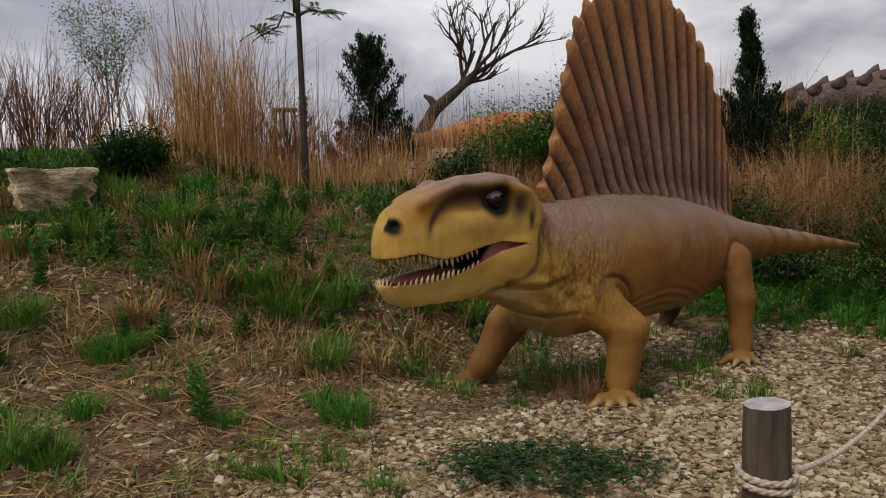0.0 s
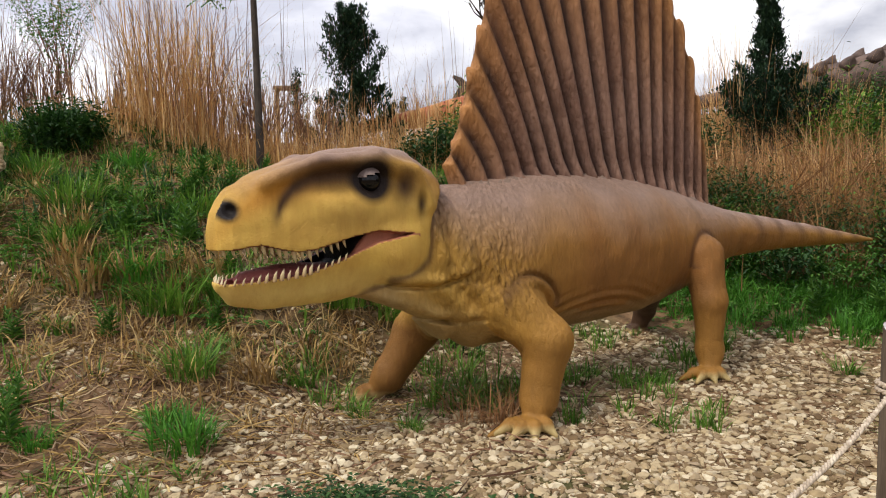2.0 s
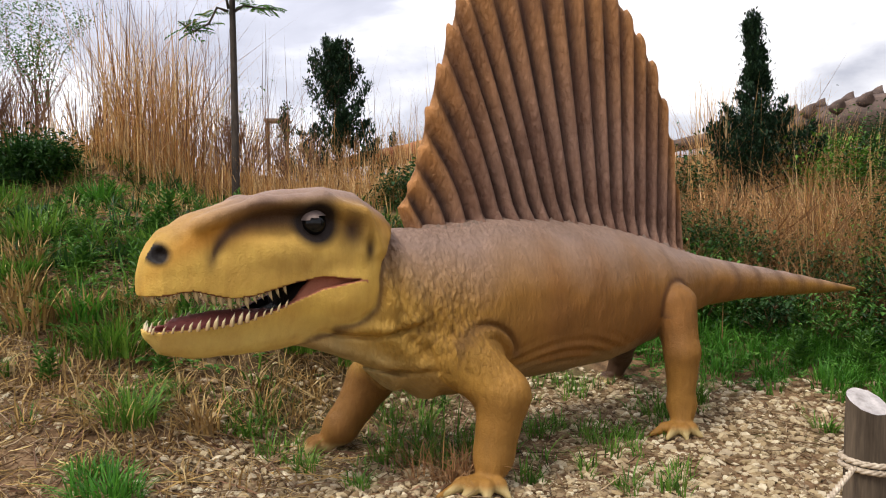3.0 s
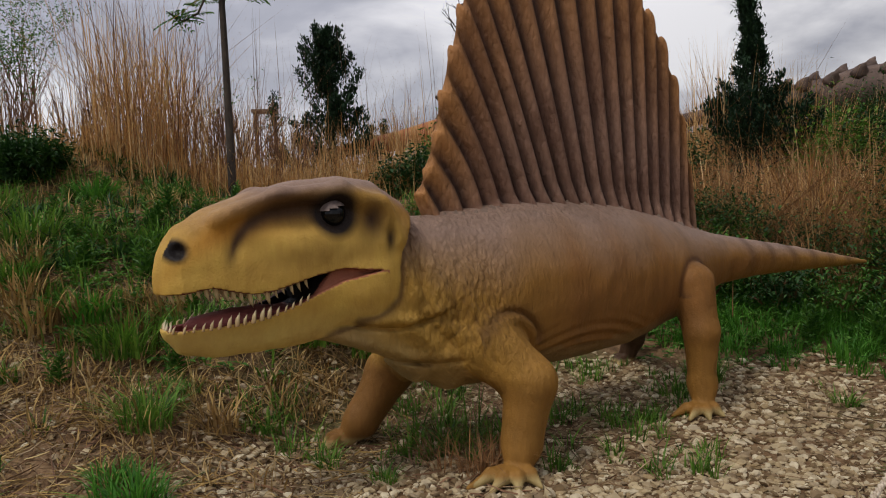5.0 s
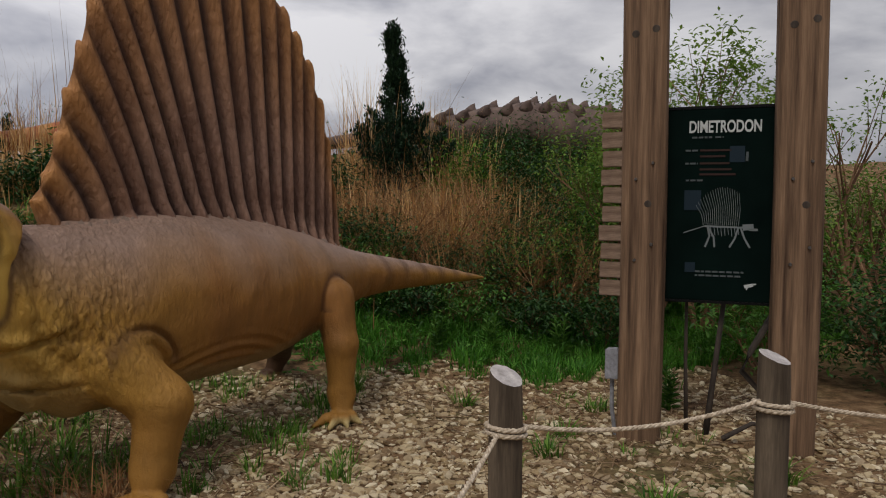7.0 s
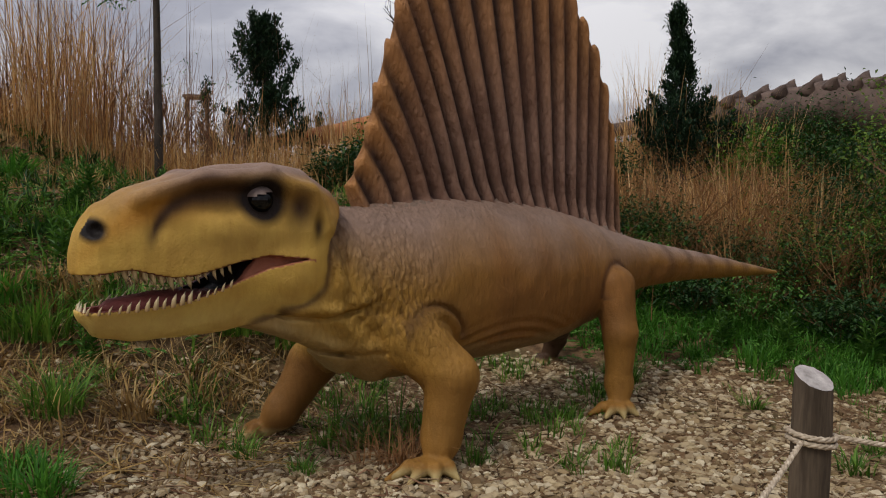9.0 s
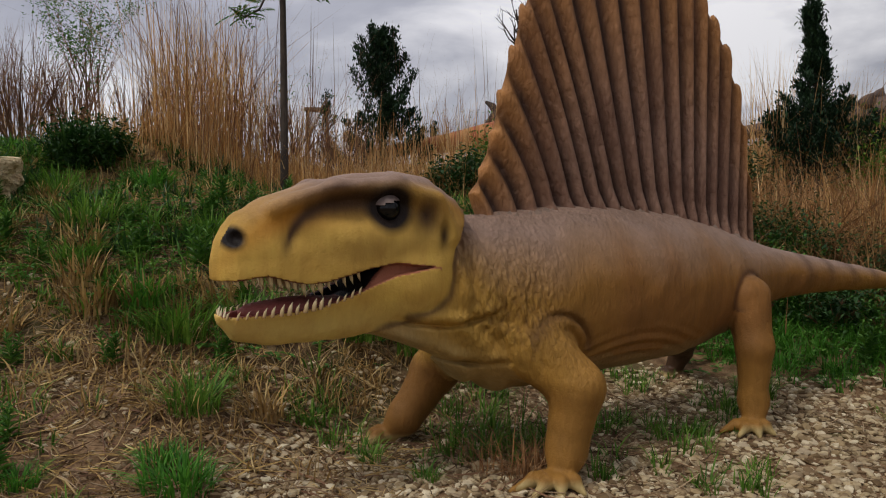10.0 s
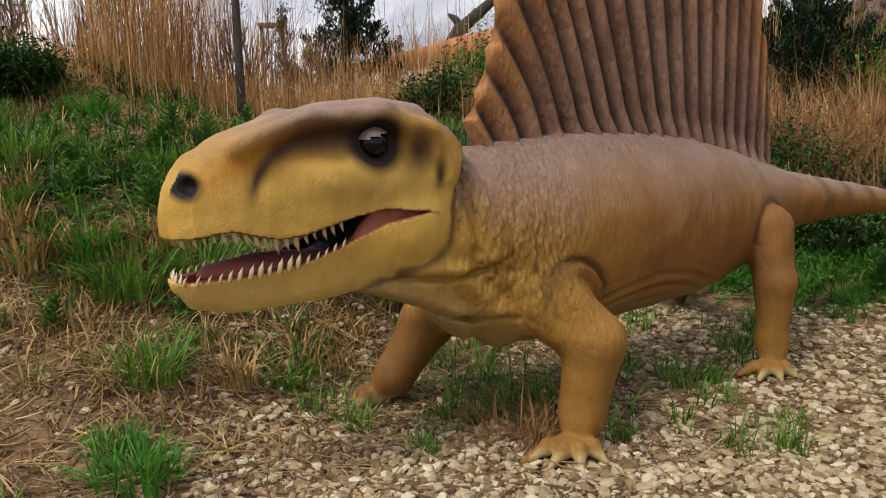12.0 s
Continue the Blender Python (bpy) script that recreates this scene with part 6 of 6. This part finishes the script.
def grass_tuft(seed, height, spread, n, mat, label):
    rnd = random.Random(seed)
    e = thing("grass_tuft", (0, 0, -5), label, "grass tuft", "grass tufts")
    h = Heap()
    for i in range(n):
        a, r = rnd.uniform(0, 6.283), spread * rnd.random() ** 0.6
        h.blade((r * math.cos(a), r * math.sin(a), -0.01), height * rnd.uniform(0.45, 1.1), rnd.uniform(0.006, 0.014), rnd.uniform(0.1, 1.2), a + rnd.uniform(-1.1, 1.1), 3)
    part_mesh("foliage", h.v, h.f, mat, e)
    return e


weed_a, weed_b = leafy_weed(601, 0.26, "upright leafy green weed among straw litter"), leafy_weed(602, 0.20, "leafy green weed on bare soil")
tuft_a = grass_tuft(603, 0.19, 0.13, 170, LUSH, "bright green tuft of grass at the gravel's edge")
tuft_b = grass_tuft(604, 0.14, 0.08, 60, GRASS, "small green tuft of grass")
tuft_c = grass_tuft(605, 0.20, 0.11, 90, STRAW, "dry straw-coloured tuft of grass")
tuft_d = grass_tuft(606, 0.27, 0.16, 190, GRASS, "large green tuft of grass on the slope")
rnd = random.Random(77)
first = set()
for proto, x, y, k in ((weed_a, -2.0, -0.72, 1.0), (tuft_a, -1.36, -0.53, 1.0), (tuft_a, -1.52, -0.40, 0.6), (weed_b, -2.18, 0.12, 0.9), (tuft_d, -2.0, 0.42, 1.0), (tuft_d, -1.75, 0.62, 0.9), (tuft_c, -2.48, 0.40, 1.2), (tuft_c, -2.66, 0.5, 1.1), (tuft_c, -2.3, 0.55, 1.0),
                       (weed_b, -2.75, -0.15, 0.9), (weed_a, -3.0, 0.55, 0.9), (weed_b, -2.6, 0.9, 1.1), (weed_a, -2.2, 0.95, 1.1), (tuft_b, -1.0, -1.25, 0.9), (tuft_b, -0.95, -1.95, 1.0), (tuft_b, -0.7, -2.05, 1.1), (tuft_b, -1.35, -1.75, 0.8), (tuft_b, -0.55, 0.0, 0.7), (tuft_b, -0.85, 0.15, 0.8),
                       (tuft_b, -1.2, 0.3, 1.0), (tuft_d, -1.2, 0.95, 0.8), (tuft_d, -0.95, 1.1, 0.8), (tuft_b, 0.75, 1.45, 1.1), (tuft_d, 0.95, 1.75, 0.7), (tuft_b, 1.75, 0.35, 0.9), (tuft_b, 1.95, 0.6, 0.8), (tuft_b, 1.5, 0.2, 0.8), (tuft_b, 2.3, 1.0, 0.9), (tuft_b, 1.6, 1.3, 0.8), (tuft_b, 0.55, 0.95, 0.8),
                       (weed_b, -3.2, -0.6, 0.9), (weed_b, -2.5, -1.2, 0.7), (tuft_b, -2.9, -1.0, 0.9), (weed_a, 2.1, 2.3, 1.3), (weed_a, 2.6, 2.2, 1.4), (weed_b, 1.7, 2.4, 1.3), (weed_a, 3.0, 1.7, 1.2), (weed_b, 2.75, 0.95, 1.2), (tuft_b, 1.95, -0.35, 0.9), (tuft_b, 2.6, -0.2, 1.0)):
    m = pose(x, y, ground_z(x, y), 0, 0, rnd.uniform(0, 360)) @ Matrix.Diagonal((k, k, k, 1))
    if proto in first:
        made = copy_thing(proto, m)
        made.scale = (k, k, k)
    else:
        proto.matrix_basis = m
        first.add(proto)
sow = random.Random(88)
for i in range(150):
    x, y = sow.uniform(-4.6, -0.9), sow.uniform(-1.7, 2.6)
    q = -0.55 * x + 0.83 * y
    if sow.random() > 0.25 + 0.75 * smooth(0.3, 1.6, q) or clear_of_feet(x, y) == 0 or x > -1.2 and y < 0.4 or math.hypot(x + 1.4, y + 0.5) < 0.5:
        continue
    k = sow.uniform(0.45, 1.1) * (0.8 + 0.4 * smooth(0.5, 2.0, q))
    made = copy_thing(sow.choice((weed_a, weed_b, weed_b, tuft_b, tuft_b, tuft_d, tuft_c, tuft_a)), pose(x, y, ground_z(x, y), 0, 0, sow.uniform(0, 360)))
    made.scale = (k, k, k)
dand = thing("dandelion", (-1.75, -1.75, ground_z(-1.75, -1.75)), "small yellow dandelion flower in the grass", "flower")
v, f = tube([(0, 0, -0.01), (0.01, 0, 0.10)], [0.002, 0.002], 5)
part_mesh("stem", v, f, WEED, dand)
v, f = tube([(0.01, 0, 0.098), (0.01, 0, 0.108), (0.01, 0, 0.112)], [0.006, 0.018, 0.008], 12)
part_mesh("flower_head", v, f, plain("dandelion_yellow", (0.65, 0.5, 0.02, 1), 0.7), dand, "bright yellow flower head")


# ---------------------------------------------------------------- rocks and woodwork on the bank
def boulder(at, size, seed, label, turn=0.0, lift=0.0):
    bm = bmesh.new()
    bmesh.ops.create_cube(bm, size=1.0)
    bmesh.ops.subdivide_edges(bm, edges=bm.edges[:], cuts=14, use_grid_fill=True)
    for v in bm.verts:
        c = v.co
        r = max(abs(c.x), abs(c.y), abs(c.z)) / max(1e-6, c.length)
        c *= 0.82 + 0.18 * r * 0.9
        layer = 0.018 * math.sin(c.z * 16 + 3 * noise.noise((c.x * 2, c.y * 2, seed)))
        n = noise.noise((c.x * 2.6 + seed, c.y * 2.6, c.z * 3.5)) * 0.30 - 0.16 * smooth(0.0, 0.35, noise.noise((c.x * 4 + seed, c.y * 4, c.z * 2.5))) * smooth(0.36, 0.2, c.z) + noise.noise((c.x * 8, c.y * 8 + seed, c.z * 10)) * 0.07
        c.xy *= 1 + n + layer
        c.z *= 1 + 0.5 * n
        c.xy *= 1 - 0.16 * smooth(0.16, -0.1, c.z)
        v.co = Vector((c.x * size[0], c.y * size[1], (c.z + 0.46) * size[2]))
    me = bpy.data.meshes.new("rock")
    bm.to_mesh(me)
    bm.free()
    me.materials.append(ROCK)
    ob = new("rock", me)
    ob.matrix_basis = pose(at[0], at[1], ground_z(*at) - 0.03 + lift, 0, 0, turn)
    tagged(ob, label, "rock")


boulder((-4.14, 1.24), (0.58, 0.42, 0.40), 2.0, "pale layered limestone block on the grassy bank", 44)
boulder((-3.75, 0.52), (0.34, 0.26, 0.10), 5.0, "flat grey-brown stone slab in the grass", 30)
boulder((-3.95, 0.75), (0.42, 0.3, 0.12), 9.0, "flat brown stone slab in the grass", 10)


def stump():
    e = thing("wooden_stump", (-4.22, 0.60, ground_z(-4.22, 0.60) - 0.05), "weathered brown wooden stump beside a rock", "stump")
    v, f = tube([(0, 0, 0), (0.01, 0, 0.3), (0, 0.01, 0.55), (0.0, 0, 0.565)], [0.10, 0.085, 0.08, 0.06], 12)
    part_mesh("trunk", v, f, POLEWOOD, e, smooth=True)


stump()


def planter():
    e = thing("wooden_planter", (-6.85, 3.0, ground_z(-6.85, 3.0)), "long grey wooden planter box of upright boards", "planter", turn=46)
    rnd = random.Random(5)
    h = 0.45
    for i in range(9):
        ob = part("board", box_bm(0.10, 0.03, h, (-0.48 + i * 0.108, -0.2, h / 2), 0.004), SLATWOOD, e)
    part("rail", box_bm(1.0, 0.09, 0.035, (-0.05, -0.2, h + 0.018), 0.004), SLATWOOD, e, "flat capping rail")
    for x in (-0.5, 0.41):
        part("end_board", box_bm(0.03, 0.5, h, (x, 0.065, h / 2), 0.004), SLATWOOD, e)


planter()


def shelter():
    e = thing("wooden_shelter", (-5.4, 9.7, ground_z(-5.4, 9.7)), "small far wooden shelter with a flat roof", "shelter", turn=20)
    part("roof", box_bm(0.46, 0.4, 0.05, (0, 0, 1.14), 0.01), SLATWOOD, e)
    for x in (-0.17, 0.17):
        for y in (-0.14, 0.14):
            part("leg", box_bm(0.04, 0.04, 1.12, (x, y, 0.56), 0.004), POLEWOOD, e)


shelter()


# ---------------------------------------------------------------- two more statues beyond the bank
def red_statue():
    m = Mat("painted_red_skin", 0.6)
    n = m.noise(5, 4)
    stripe = m.noise(2.2, 2, 0.5, (6, 1, 1))
    c = m.ramp(n, (0.3, (0.28, 0.05, 0.02, 1)), (0.7, (0.45, 0.14, 0.05, 1)))
    c = m.mix(m.ramp(stripe, (0.48, (0, 0, 0, 1)), (0.56, (1, 1, 1, 1))), c, (0.5, 0.22, 0.07, 1))
    m.color(c).bump((n, 0.3, 0.02))
    pts = [(-3.05, 5.95, 1.72), (-2.51, 5.99, 1.80), (-2.0, 6.04, 1.86), (-1.56, 6.06, 1.92), (-1.04, 6.1, 1.97), (-0.5, 6.2, 1.9), (0.1, 6.4, 1.6), (0.5, 6.6, 1.1)]
    v, f = tube(pts, [0.05, 0.085, 0.12, 0.17, 0.23, 0.3, 0.36, 0.4], 20)
    ob = new("dinosaur_statue", mesh_of("dinosaur_statue", v, f, [m.m], True))
    tagged(ob, "red and orange dinosaur statue lying beyond the reeds", "statue")


red_statue()


def spiked_statue():
    m = Mat("painted_grey_brown_skin", 0.65)
    n, fine = m.noise(6, 5), m.noise(40, 3)
    m.color(m.ramp(n, (0.3, (0.055, 0.034, 0.026, 1)), (0.7, (0.16, 0.105, 0.078, 1)))).bump((n, 0.5, 0.04), (fine, 0.4, 0.01))
    line = [(0.5, 7.5, 1.86), (1.28, 7.41, 2.0), (1.93, 7.33, 2.1), (2.69, 7.19, 2.16), (3.28, 7.04, 2.14), (3.85, 6.86, 2.12), (4.32, 6.68, 2.08), (4.72, 6.51, 1.98), (5.4, 6.4, 1.9), (6.0, 6.3, 1.4)]
    rad = [0.05, 0.075, 0.11, 0.18, 0.27, 0.35, 0.39, 0.42, 0.45, 0.45]
    line = [(x, y, z + up) for (x, y, z), up in zip(line, (0, 0, 0, 0.02, 0.07, 0.11, 0.13, 0.13, 0.15, 0.15))]
    pts, rr = [], []
    for i in range(len(line) - 1):
        for k in range(6):
            t = k / 6
            pts.append(Vector(line[i]).lerp(Vector(line[i + 1]), t))
            rr.append((rad[i] * (1 - t) + rad[i + 1] * t) * (1 + 0.05 * math.sin((i * 6 + k) * 1.05)))
    v, f = tube(pts, rr, 20)
    h = Heap()
    h.add(v, f)
    for row, (a, first) in enumerate(((-1.15, 14), (-0.2, 15), (0.75, 14))):
        for i in range(first, len(pts) - 4, 3):
            d = (pts[i + 1] - pts[i - 1]).normalized()
            side = d.cross(Vector((0, 0, 1))).normalized() * -1
            w = (side * math.sin(-a) + Vector((0, 0, 1)) * math.cos(a)).normalized()
            q = pts[i] + w * rr[i] * 0.88
            s = 0.145 * (0.7 + 0.4 * min(1, i / 30))
            v, f = tube([q - d * 0.02, q + w * s * 0.35 - d * 0.01, q + w * s * 0.75 + d * 0.01, q + w * s + d * 0.035], [0.115, 0.085, 0.04, 0.006], 9)
            h.add(v, f)
    ob = new("dinosaur_statue", mesh_of("dinosaur_statue", h.v, h.f, [m.m], True))
    tagged(ob, "grey-brown armoured dinosaur statue with rows of back spikes", "statue")


spiked_statue()
